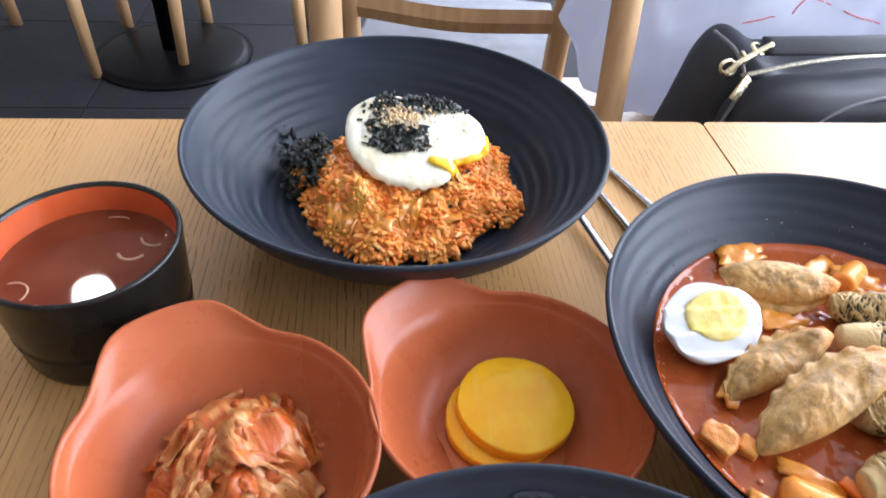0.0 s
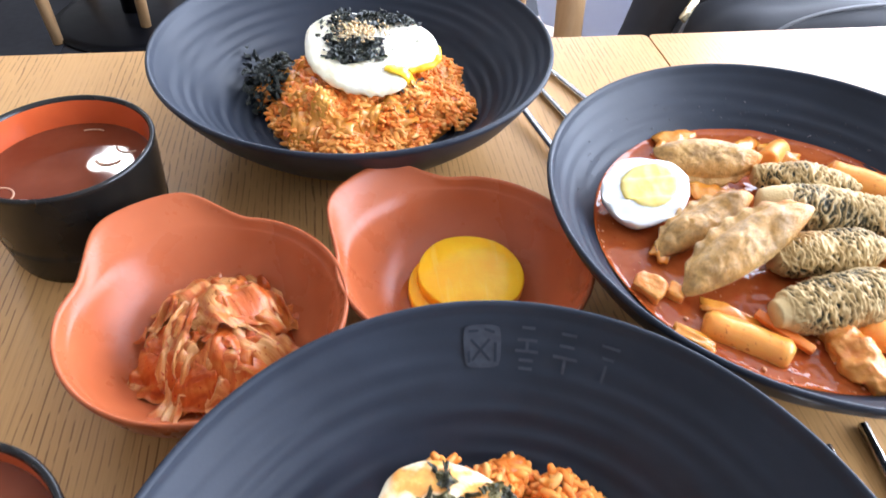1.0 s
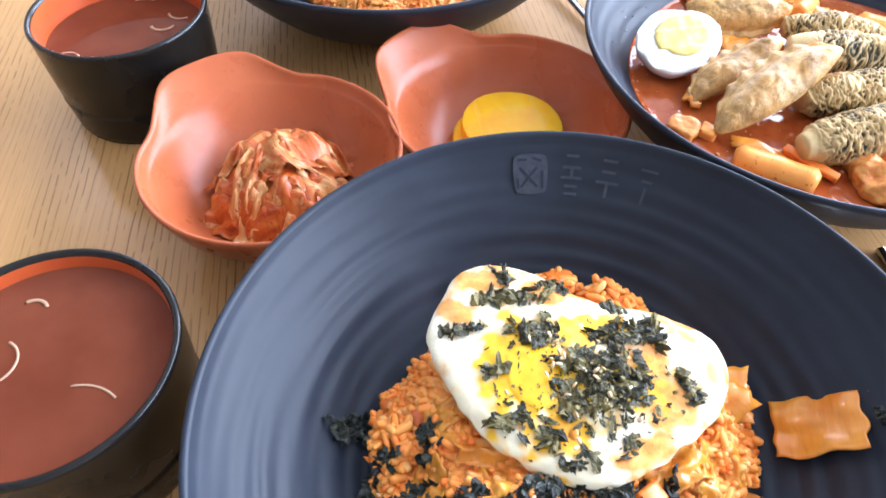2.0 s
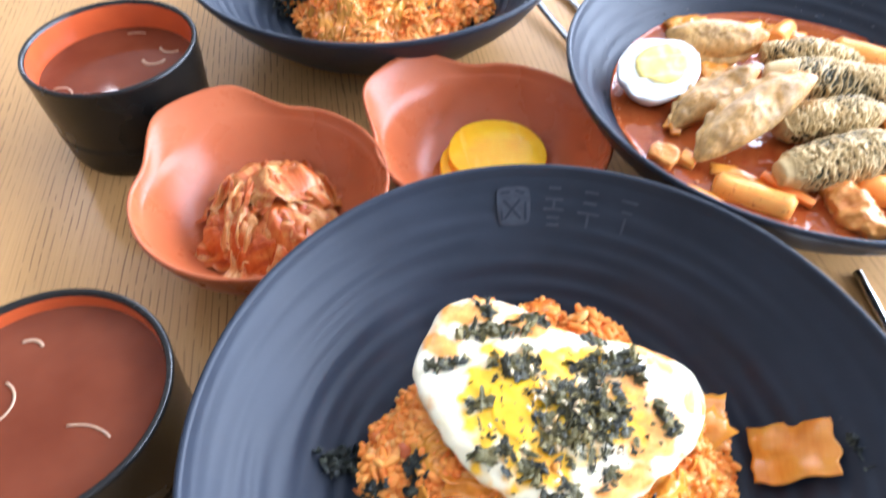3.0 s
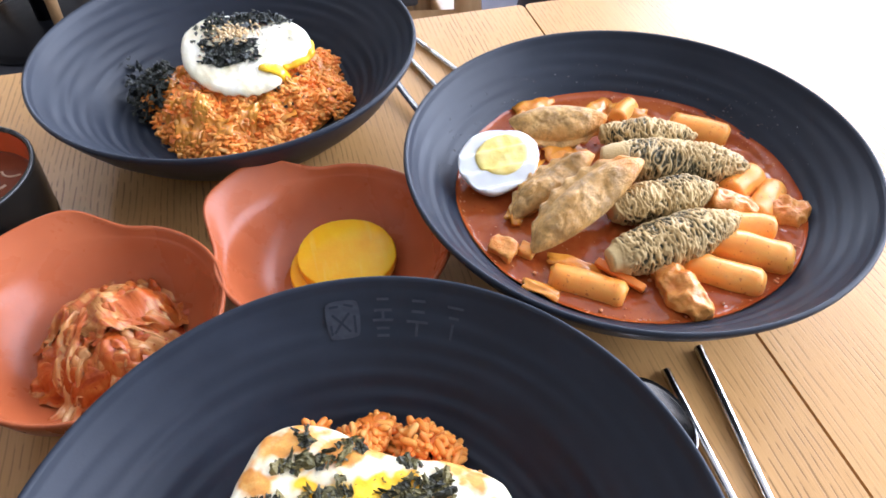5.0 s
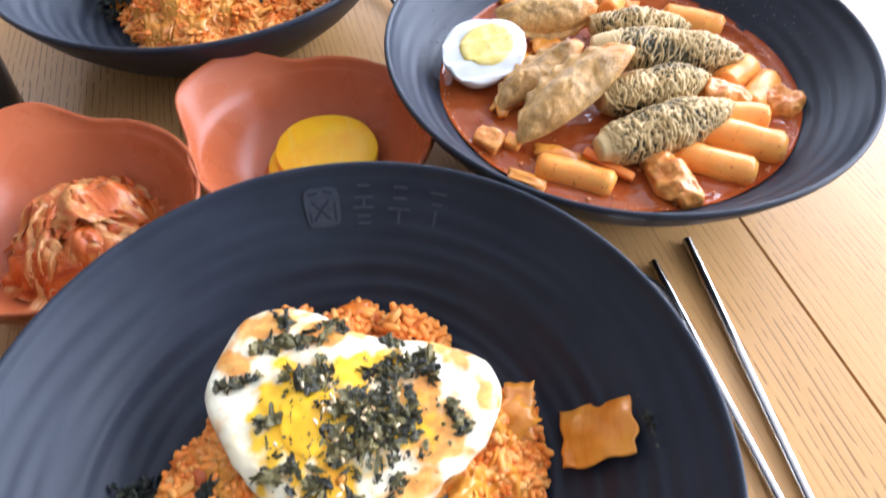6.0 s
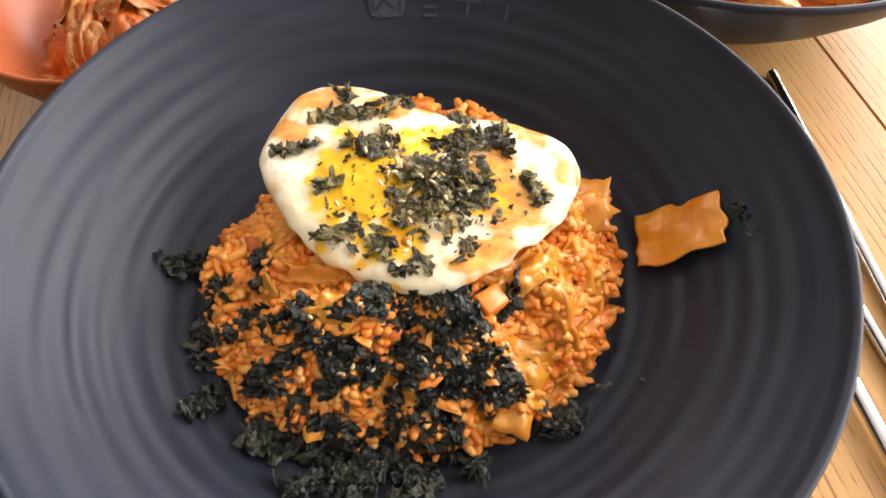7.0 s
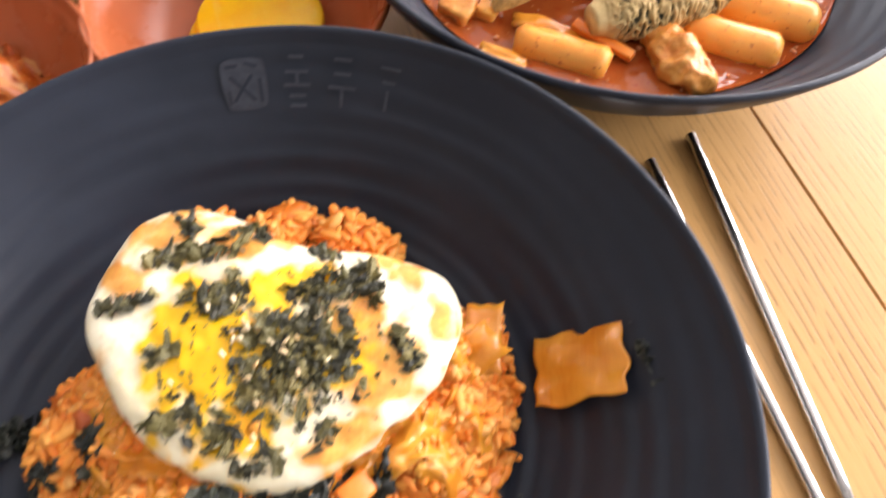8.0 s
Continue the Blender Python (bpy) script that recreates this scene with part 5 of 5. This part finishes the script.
# ---- spicy rice cakes ----
sauce_mat = material("red_chilli_sauce", (0.46, 0.085, 0.02), 0.08, spec=0.34, coat=0.0, coat_rough=0.05)
put(sauce_mat, mix(sauce_mat, ramp(sauce_mat, noise_fac(sauce_mat, 420, 2), (0.66, K0), (0.71, (0.7, 0.7, 0.7))), ramp(sauce_mat, noise_fac(sauce_mat, 40, 4, 0.6, (1, 1, 1), 0.5), (0.3, (0.27, 0.044, 0.009)), (0.7, (0.40, 0.098, 0.022))), (0.30, 0.03, 0.006)), (noise_fac(sauce_mat, 60, 3), 0.03, 0.07), noise_fac(sauce_mat, 55, 2), 0.6, 0.0030)
SZ = 0.0362
bm = bmesh.new()
rings = []
for j in range(1, 41):
    row = []
    for i in range(120):
        a = 2 * math.pi * i / 120
        rr = 0.1062 * (1 - (1 - j / 40) ** 1.5) * (1 + (0.006 * noise.noise(Vector((math.cos(a) * 3, math.sin(a) * 3, 1))) if j > 36 else 0))
        x, y = rr * math.cos(a), rr * math.sin(a)
        row.append(bm.verts.new((x, y, SZ + 0.0012 * noise.noise(Vector((x * 50, y * 50, 2))) + 0.0002 * noise.noise(Vector((x * 160, y * 160, 5))) + 0.0022 * math.exp(-(0.1062 - rr) / 0.0016))))
    rings.append(row)
bm.faces.new(rings[0])
for p, q in zip(rings, rings[1:]):
    for i in range(120):
        bm.faces.new((p[i], q[i], q[(i + 1) % 120], p[(i + 1) % 120]))
tagged(mesh_ob("chilli_sauce", moved(bm, pose(*B, T)), sauce_mat), "glossy red chilli sauce pooled in a black bowl", "sauce")

tteok_mat = material("rice_cake", (0.80, 0.33, 0.09), 0.34, spec=0.4, sss=0.3, sss_radius=(0.006, 0.003, 0.001), coat=0.10, coat_rough=0.2)
put(tteok_mat, mix(tteok_mat, ramp(tteok_mat, noise_fac(tteok_mat, 420, 2), (0.64, K0), (0.69, (0.7, 0.7, 0.7))), ramp(tteok_mat, noise_fac(tteok_mat, 45, 4), (0.3, (0.90, 0.30, 0.038)), (0.7, (0.94, 0.46, 0.105))), (0.5, 0.08, 0.015)), None, noise_fac(tteok_mat, 90, 3), 0.2, 0.001)
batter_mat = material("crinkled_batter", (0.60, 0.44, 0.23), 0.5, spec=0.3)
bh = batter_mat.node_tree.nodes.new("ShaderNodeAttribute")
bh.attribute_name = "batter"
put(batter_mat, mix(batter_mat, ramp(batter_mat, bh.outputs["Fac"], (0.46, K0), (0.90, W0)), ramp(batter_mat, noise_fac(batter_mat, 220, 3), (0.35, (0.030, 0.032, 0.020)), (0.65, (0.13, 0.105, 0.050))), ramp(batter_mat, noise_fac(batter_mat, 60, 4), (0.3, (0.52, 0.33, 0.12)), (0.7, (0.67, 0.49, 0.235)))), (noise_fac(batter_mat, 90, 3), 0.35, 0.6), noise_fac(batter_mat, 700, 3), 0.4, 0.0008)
mandu_mat = material("fried_dumpling_skin", (0.55, 0.37, 0.18), 0.40, spec=0.35, coat=0.08, coat_rough=0.2)
mh = mandu_mat.node_tree.nodes.new("ShaderNodeAttribute")
mh.attribute_name = "soaked"
skin = ramp(mandu_mat, noise_fac(mandu_mat, 38, 5, 0.6), (0.30, (0.50, 0.250, 0.064)), (0.55, (0.65, 0.375, 0.118)), (0.75, (0.71, 0.46, 0.175)))
filling = ramp(mandu_mat, noise_fac(mandu_mat, 95, 6, 0.75), (0.43, K0), (0.60, (0.9, 0.9, 0.9)))
specks = ramp(mandu_mat, noise_fac(mandu_mat, 420, 4, 0.6), (0.60, K0), (0.70, (0.6, 0.6, 0.6)))
skin = mix(mandu_mat, specks, mix(mandu_mat, filling, skin, (0.30, 0.165, 0.050)), (0.20, 0.09, 0.022))
put(mandu_mat, mix(mandu_mat, mh.outputs["Fac"], skin, (0.74, 0.27, 0.045)), (noise_fac(mandu_mat, 90, 3), 0.28, 0.52), noise_fac(mandu_mat, 420, 5, 0.7), 0.7, 0.0011)
fishcake_mat = material("fish_cake", (0.72, 0.30, 0.08), 0.35, coat=0.25)
put(fishcake_mat, ramp(fishcake_mat, noise_fac(fishcake_mat, 130, 4), (0.3, (0.68, 0.18, 0.02)), (0.7, (0.86, 0.40, 0.09))), None, noise_fac(fishcake_mat, 300, 4), 0.7, 0.0015)


def between(p, q, roll=0):
    """Axes at the middle of p and q, its x axis along them."""
    p, q = Vector(p), Vector(q)
    x = (q - p).normalized()
    y = Vector((0, 0, 1)).cross(x).normalized()
    z = x.cross(y)
    m = Matrix((x, y, z)).transposed().to_4x4()
    return Matrix.Translation((p + q) / 2) @ m @ Matrix.Rotation(radians(roll), 4, "X"), (q - p).length


def food(name, bm, mat, m, label, category, group=""):
    ob = mesh_ob(name, bm, mat)
    ob.matrix_world = m
    return tagged(ob, label, category, group)


def rice_cake(p, q, rad, seed):
    m, n = between(p, q)
    pts = [(n * (k / 14 - 0.5), 0.0012 * math.sin(k / 14 * 3.1 + seed), 0) for k in range(15)]
    bm = tube(pts, lambda t: rad * (1 - 0.30 * max(0, abs(2 * t - 1) - 0.86) / 0.14), 20)
    food("rice_cake", lumpy(bm, 0.0007, 110, seed), tteok_mat, m, "chewy cylindrical rice cake coated in red sauce", "rice cake", "rice cakes in sauce")


S = T + SZ
for k, (p, q, rad) in enumerate((((0.2135, 0.3090, S + 0.004), (0.2475, 0.2840, S + 0.004), 0.0082), ((0.308, 0.309, S + 0.008), (0.348, 0.284, S + 0.006), 0.0098), ((0.290, 0.299, S + 0.005), (0.323, 0.272, S + 0.004), 0.0092), ((0.341, 0.417, S + 0.006), (0.372, 0.393, S + 0.005), 0.0092), ((0.343, 0.341, S + 0.005), (0.368, 0.356, S + 0.005), 0.0095), ((0.347, 0.321, S + 0.003), (0.376, 0.344, S + 0.002), 0.0092), ((0.326, 0.316, S + 0.009), (0.349, 0.304, S + 0.008), 0.0088), ((0.309, 0.431, S + 0.006), (0.326, 0.447, S + 0.005), 0.0070))):
    rice_cake((p[0], p[1], p[2] - 0.0035), (q[0], q[1], q[2] - 0.0035), rad, k * 1.9)


def vertex_values(ob, name, values):
    data = ob.data.attributes.new(name, "FLOAT", "POINT").data
    data.foreach_set("value", values)


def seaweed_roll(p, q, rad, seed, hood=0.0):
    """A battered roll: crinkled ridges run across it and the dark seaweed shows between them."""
    m, n = between(p, q)
    off = Vector((seed, seed * 2, seed * 3))
    nx, na = 190, 96
    bm = tube([(n * (k / nx - 0.5), 0.0008 * math.sin(k / nx * 4 + seed), 0) for k in range(nx + 1)], lambda t: rad * max(0.12, (1 - abs(2 * t - 0.92) ** 3.2 * 0.72)) * (1 + 0.05 * math.sin(t * 9 + seed)), na, flat=0.88)
    bm.normal_update()
    values = []
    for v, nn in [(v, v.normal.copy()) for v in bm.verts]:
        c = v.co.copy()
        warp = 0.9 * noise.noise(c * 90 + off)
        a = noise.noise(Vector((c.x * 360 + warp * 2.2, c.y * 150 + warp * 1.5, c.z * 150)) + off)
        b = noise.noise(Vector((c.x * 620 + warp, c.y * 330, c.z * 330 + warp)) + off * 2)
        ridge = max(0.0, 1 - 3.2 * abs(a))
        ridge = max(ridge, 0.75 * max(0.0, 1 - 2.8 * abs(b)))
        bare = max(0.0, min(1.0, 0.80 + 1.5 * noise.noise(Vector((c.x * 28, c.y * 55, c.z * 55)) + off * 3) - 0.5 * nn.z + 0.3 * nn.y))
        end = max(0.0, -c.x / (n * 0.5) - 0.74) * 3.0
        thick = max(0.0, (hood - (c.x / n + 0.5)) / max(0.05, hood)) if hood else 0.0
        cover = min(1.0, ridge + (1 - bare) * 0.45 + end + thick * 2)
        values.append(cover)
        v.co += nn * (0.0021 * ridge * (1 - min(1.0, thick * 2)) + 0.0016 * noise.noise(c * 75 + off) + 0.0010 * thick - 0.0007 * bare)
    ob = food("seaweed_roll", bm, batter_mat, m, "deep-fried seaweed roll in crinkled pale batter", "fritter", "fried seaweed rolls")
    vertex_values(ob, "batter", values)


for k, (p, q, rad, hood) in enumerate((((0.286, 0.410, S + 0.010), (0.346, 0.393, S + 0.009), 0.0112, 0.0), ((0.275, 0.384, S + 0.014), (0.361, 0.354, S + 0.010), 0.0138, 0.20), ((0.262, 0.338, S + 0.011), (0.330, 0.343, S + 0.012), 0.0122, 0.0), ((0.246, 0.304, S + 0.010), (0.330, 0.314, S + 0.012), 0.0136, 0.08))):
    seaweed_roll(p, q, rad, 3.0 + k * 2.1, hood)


def dumpling(a, b, crimp, wide, thick, seed, label):
    """A half-moon fried dumpling between tips a and b; its thin crimped edge lies towards crimp."""
    a, b, crimp = Vector(a), Vector(b), Vector(crimp)
    x = (b - a).normalized()
    y = (crimp - (a + b) / 2)
    y = (y - x * y.dot(x)).normalized()
    z = x.cross(y)
    m = Matrix.Translation((a + b) / 2) @ Matrix((x, y, z)).transposed().to_4x4()
    n = (b - a).length
    off = Vector((seed, seed * 1.7, seed * 0.3))
    nu, nv = 96, 56
    bm = bmesh.new()
    sides, values = [], []
    for face in (1, -1):
        g = []
        for i in range(nu + 1):
            u = 2 * i / nu - 1
            row = []
            for j in range(nv + 1):
                w = j / nv
                lo_, hi_ = -0.30 * wide * (1 - abs(u) ** 2.0) ** 0.8, 0.70 * wide * max(0.0, 1 - abs(u) ** 2.3) ** 0.72 + 0.0012
                flange = max(0.0, (w - 0.80) / 0.20)
                hi_ += 0.0009 * math.sin(u * 24 + seed) * flange
                yy = lo_ + (hi_ - lo_) * w
                belly = math.sin(math.pi * min(1.0, w / 0.84)) ** 0.55 if w < 0.84 else 0.0
                h = thick * 0.5 * belly * max(0.0, 1 - abs(u) ** 3.2) ** 0.6
                rim = 0.0011 * min(1.0, min(w, 1 - w) * 30) * min(1.0, (1 - abs(u)) * 30)
                wave = 0.0006 * math.sin(u * 24 + seed + 1) * flange + 0.0022 * noise.noise(Vector((u * 1.6, w * 1.2, 0)) + off)
                c = Vector((n * 0.5 * u, yy, 0))
                dent = (0.0026 * noise.noise(c * 62 + off) - 0.0005 * max(0.0, 1 - 5 * abs(noise.noise(c * 85 + off * 2))) + 0.0008 * noise.noise(c * 190 + off) + 0.0005 * abs(noise.noise(c * 430 + off))) * belly
                row.append(bm.verts.new((c.x, c.y, face * (max(h, rim) + dent) + wave)))
                values.append(max(0.0, min(0.85, 1.7 * (u - 0.52) + 0.45 * flange * max(0.0, u + 0.4) + 0.4 * noise.noise(c * 110 + off) * max(0.0, u))))
            g.append(row)
        sides.append(g)
    for g, flip in ((sides[0], False), (sides[1], True)):
        for i in range(nu):
            for j in range(nv):
                f = (g[i][j], g[i + 1][j], g[i + 1][j + 1], g[i][j + 1])
                bm.faces.new(f[::-1] if flip else f)
    t, o = sides
    ring = [(i, 0) for i in range(nu)] + [(nu, j) for j in range(nv)] + [(i, nv) for i in range(nu, 0, -1)] + [(0, j) for j in range(nv, 0, -1)]
    for (i, j), (k, l) in zip(ring, ring[1:] + ring[:1]):
        bm.faces.new((t[i][j], o[i][j], o[k][l], t[k][l]))
    bmesh.ops.recalc_face_normals(bm, faces=bm.faces)
    ob = food("fried_dumpling", bm, mandu_mat, m, label, "dumpling", "fried dumplings")
    vertex_values(ob, "soaked", values)


dumpling((0.230, 0.434, S + 0.016), (0.294, 0.419, S + 0.017), (0.256, 0.412, S + 0.004), 0.028, 0.015, 1.0, "golden fried dumpling resting against a bowl wall")
dumpling((0.207, 0.354, S + 0.004), (0.268, 0.380, S + 0.019), (0.230, 0.382, S + 0.013), 0.024, 0.014, 4.0, "golden fried dumpling overlapped by another")
dumpling((0.209, 0.323, S + 0.006), (0.288, 0.357, S + 0.029), (0.236, 0.364, S + 0.026), 0.0285, 0.016, 7.0, "golden blistered fried dumpling leaning on a seaweed roll")


def rough_chunk(p, q, wide, thick, seed, label):
    """A craggy, torn-edged lump of fish cake."""
    m, n = between(p, q, 15 * math.sin(seed))
    bm = pillow(n / 2, wide / 2, thick / 2, 2.6, 72, 40)
    off = Vector((seed, seed * 0.7, seed * 1.9))
    bm.normal_update()
    for v, nn in [(v, v.normal.copy()) for v in bm.verts]:
        c = v.co.copy()
        crag = 1 - 2.2 * abs(noise.noise(c * 120 + off))
        v.co += nn * (0.0022 * crag + 0.0030 * noise.noise(c * 70 + off * 2) + 0.0007 * noise.noise(c * 420 + off))
    food("fish_cake", bm, fishcake_mat, m, label, "fish cake")


def chunk(p, q, wide, thick, mat, seed, name, label, category, rough_=0.0022):
    m, n = between(p, q, 20 * math.sin(seed))
    bm = box(-n / 2, n / 2, -wide / 2, wide / 2, -thick / 2, thick / 2, min(wide, thick) * 0.22, segments=3)
    bmesh.ops.subdivide_edges(bm, edges=[e for e in bm.edges if e.calc_length() > 0.004], cuts=4, use_grid_fill=True)
    food(name, lumpy(bm, rough_, 150, seed), mat, m, label, category)


rough_chunk((0.273, 0.298, S + 0.005), (0.281, 0.259, S + 0.003), 0.017, 0.013, 2.0, "rough orange fish cake soaked in sauce")
rough_chunk((0.323, 0.341, S + 0.007), (0.347, 0.320, S + 0.005), 0.016, 0.011, 5.0, "folded orange fish cake piece in sauce")
rough_chunk((0.360, 0.326, S + 0.002), (0.378, 0.312, S + 0.002), 0.018, 0.010, 8.0, "rough orange fish cake at the bowl wall")
chunk((0.190, 0.341, S + 0.002), (0.200, 0.328, S + 0.002), 0.013, 0.008, fishcake_mat, 9.0, "fish_cake", "small orange fish cake cube in sauce", "fish cake", 0.002)
chunk((0.204, 0.333, S + 0.002), (0.211, 0.326, S + 0.002), 0.009, 0.007, tteok_mat, 3.0, "radish_cube", "small pale orange cube in sauce", "vegetable", 0.001)
chunk((0.242, 0.311, S + 0.003), (0.259, 0.285, S + 0.003), 0.0050, 0.0045, carrot_mat, 1.0, "carrot_stick", "thin bright orange carrot stick in sauce", "carrot", 0.0006)
for x, y, turn, L, w, sd, tip in ((0.262, 0.462, 20, 0.034, 0.016, 3, 10), (0.250, 0.455, 60, 0.022, 0.012, 9, 15), (0.303, 0.443, 40, 0.034, 0.018, 5, 30), (0.318, 0.436, -25, 0.028, 0.014, 6, 20), (0.236, 0.404, 55, 0.03, 0.016, 7, 5), (0.230, 0.312, -30, 0.030, 0.008, 8, 0), (0.205, 0.300, -40, 0.02, 0.008, 12, 0), (0.262, 0.408, 10, 0.03, 0.014, 14, 8), (0.214, 0.363, 50, 0.024, 0.012, 15, 5)):
    ob = food("cabbage_strip", leaf(L, w, 0.0018, 0.15, sd, 12, 7, 0.25), cabbage_mat, pose(x, y, S + 0.0035, tip, 8, turn), "sauce-soaked orange cabbage strip", "cabbage", "cabbage strips in sauce")

# boiled egg half
boiled_white = material("boiled_egg_white", (0.86, 0.87, 0.86), 0.22, sss=0.3, sss_radius=(0.006, 0.005, 0.004), coat=0.3)
put(boiled_white, ramp(boiled_white, noise_fac(boiled_white, 60, 3), (0.3, (0.72, 0.73, 0.72)), (0.7, (0.78, 0.79, 0.79))), None, noise_fac(boiled_white, 150, 3), 0.1, 0.0008)
boiled_yolk = material("boiled_egg_yolk", (0.86, 0.70, 0.22), 0.55, sss=0.1)
put(boiled_yolk, ramp(boiled_yolk, noise_fac(boiled_yolk, 90, 4), (0.3, (0.82, 0.62, 0.14)), (0.7, (0.90, 0.77, 0.32))), None, noise_fac(boiled_yolk, 250, 4), 0.4, 0.001)
half = thing("boiled_egg_half", 0.2095, 0.3930, T + 0.0545, "half boiled egg with pale yolk resting in red sauce", "egg", turn=12)


def crinkle(x, y):
    """Height of the cut face: the ridges that a wavy blade leaves along the egg."""
    t = (y + 0.22 * x + 0.0040) / 0.0125
    t -= math.floor(t)
    saw = t / 0.80 if t < 0.80 else (1 - t) / 0.20
    return 0.0036 * saw - 0.0020 + 0.0004 * noise.noise(Vector((x, y, 0)) * 120)


bm = bmesh.new()
rows_ = []
for j in range(0, 15):
    b = math.pi / 2 * j / 14
    rows_.append([bm.verts.new(((0.0262 + 0.0013 * math.cos(a) + 0.0004 * math.sin(5 * a) + 0.0002 * math.sin(11 * a)) * math.cos(a) * math.cos(b), (0.0215 - 0.0015 * math.cos(a) + 0.0006 * math.sin(5 * a)) * math.sin(a) * math.cos(b), -0.0205 * math.sin(b) + (0.35 * crinkle(0.0262 * math.cos(a), 0.0215 * math.sin(a)) if j == 0 else 0))) for a in (2 * math.pi * i / 64 for i in range(64))])
for p, q in zip(rows_, rows_[1:]):
    for i in range(64):
        bm.faces.new((p[i], p[(i + 1) % 64], q[(i + 1) % 64], q[i]))
inner = rows_[0]
for j in range(1, 24):
    k = 1 - j / 24
    row = [bm.verts.new((inner[i].co.x * k, inner[i].co.y * k, crinkle(inner[i].co.x * k, inner[i].co.y * k))) for i in range(64)]
    prev = inner if j == 1 else last
    for i in range(64):
        bm.faces.new((prev[i], row[i], row[(i + 1) % 64], prev[(i + 1) % 64]))
    last = row
bm.faces.new(last)
bmesh.ops.remove_doubles(bm, verts=bm.verts, dist=1e-6)
bmesh.ops.recalc_face_normals(bm, faces=bm.faces)
wp = part("white", bm, boiled_white, half)
wp.matrix_local = pose(0, 0, 0, 20, -6, 0)
bm = lathe([(0, 0.0010), (0.010, 0.0011), (0.0150, 0.0008), (0.0160, 0.0002), (0.0160, -0.003), (0, -0.003)], 56, lambda a, i, r, z: (r * (1 + 0.03 * math.sin(3 * a)), z))
bmesh.ops.transform(bm, matrix=Matrix.Diagonal((1.08, 0.84, 1, 1)), verts=bm.verts)
bmesh.ops.subdivide_edges(bm, edges=[e for e in bm.edges if e.calc_length() > 0.003], cuts=3, use_grid_fill=True)
for v in bm.verts:
    if v.co.z > -0.001:
        v.co.z += crinkle(v.co.x + 0.004, v.co.y + 0.002)
yp = part("yolk", lumpy(bm, 0.0004, 260, 3), boiled_yolk, half, "crumbly pale yellow yolk")
yp.matrix_local = pose(0, 0, 0, 20, -6, 0) @ pose(0.004, 0.002, 0.0004)

# froth and oil along the sauce's edge, and beads added across it for glints
froth_mat = material("froth_and_glint_beads", (0.60, 0.22, 0.08), 0.08, coat=0.5)
drops = []
r = random.Random(33)
BUB = ellipsoid(0.001, 0.001, 0.0006, 8, 5)
for _ in range(230):
    a = r.choice((r.gauss(2.9, 0.5), r.gauss(0.3, 0.7), r.gauss(-1.9, 0.5)))
    rad = 0.1048 - abs(r.gauss(0, 0.0018))
    drops.append((*BUB, Matrix.Translation((B[0] + rad * math.cos(a), B[1] + rad * math.sin(a), S + 0.0002)) @ Matrix.Scale(r.uniform(0.2, 0.5) if r.random() < 0.8 else r.uniform(0.6, 1.2), 4)))
# beads strewn over the whole sauce, added to catch glints
for _ in range(320):
    a, rad = r.uniform(0, 6.3), 0.103 * math.sqrt(r.random())
    drops.append((*BUB, Matrix.Translation((B[0] + rad * math.cos(a), B[1] + rad * math.sin(a), S + 0.0007)) @ Matrix.Scale(r.uniform(0.25, 0.7) if r.random() < 0.85 else r.uniform(0.8, 1.5), 4)))
tagged(joined("froth_and_glint_beads", drops, froth_mat), "tiny bubbles edging the red sauce, with glint beads added across it", "bubbles", kind="stuff")
spat_mat = material("water_droplet", (0.020, 0.024, 0.036), 0.03, spec=0.8, coat=1.0, coat_rough=0.02)
spat = []
for _ in range(110):
    a = r.choice((r.gauss(2.3, 0.35), r.gauss(0.35, 0.25), r.gauss(1.3, 0.5)))
    rad = r.uniform(0.108, 0.122)
    spat.append((*BUB, Matrix.Translation((B[0] + rad * math.cos(a), B[1] + rad * math.sin(a), T + inner_height(rad) + 0.0009)) @ Matrix.Rotation(a, 4, "Z") @ Matrix.Rotation(radians(-42), 4, "Y") @ Matrix.Scale(r.uniform(0.2, 0.7), 4)))
tagged(joined("water_droplets", spat, spat_mat), "small glinting droplets on the black bowl wall", "droplets", kind="stuff")
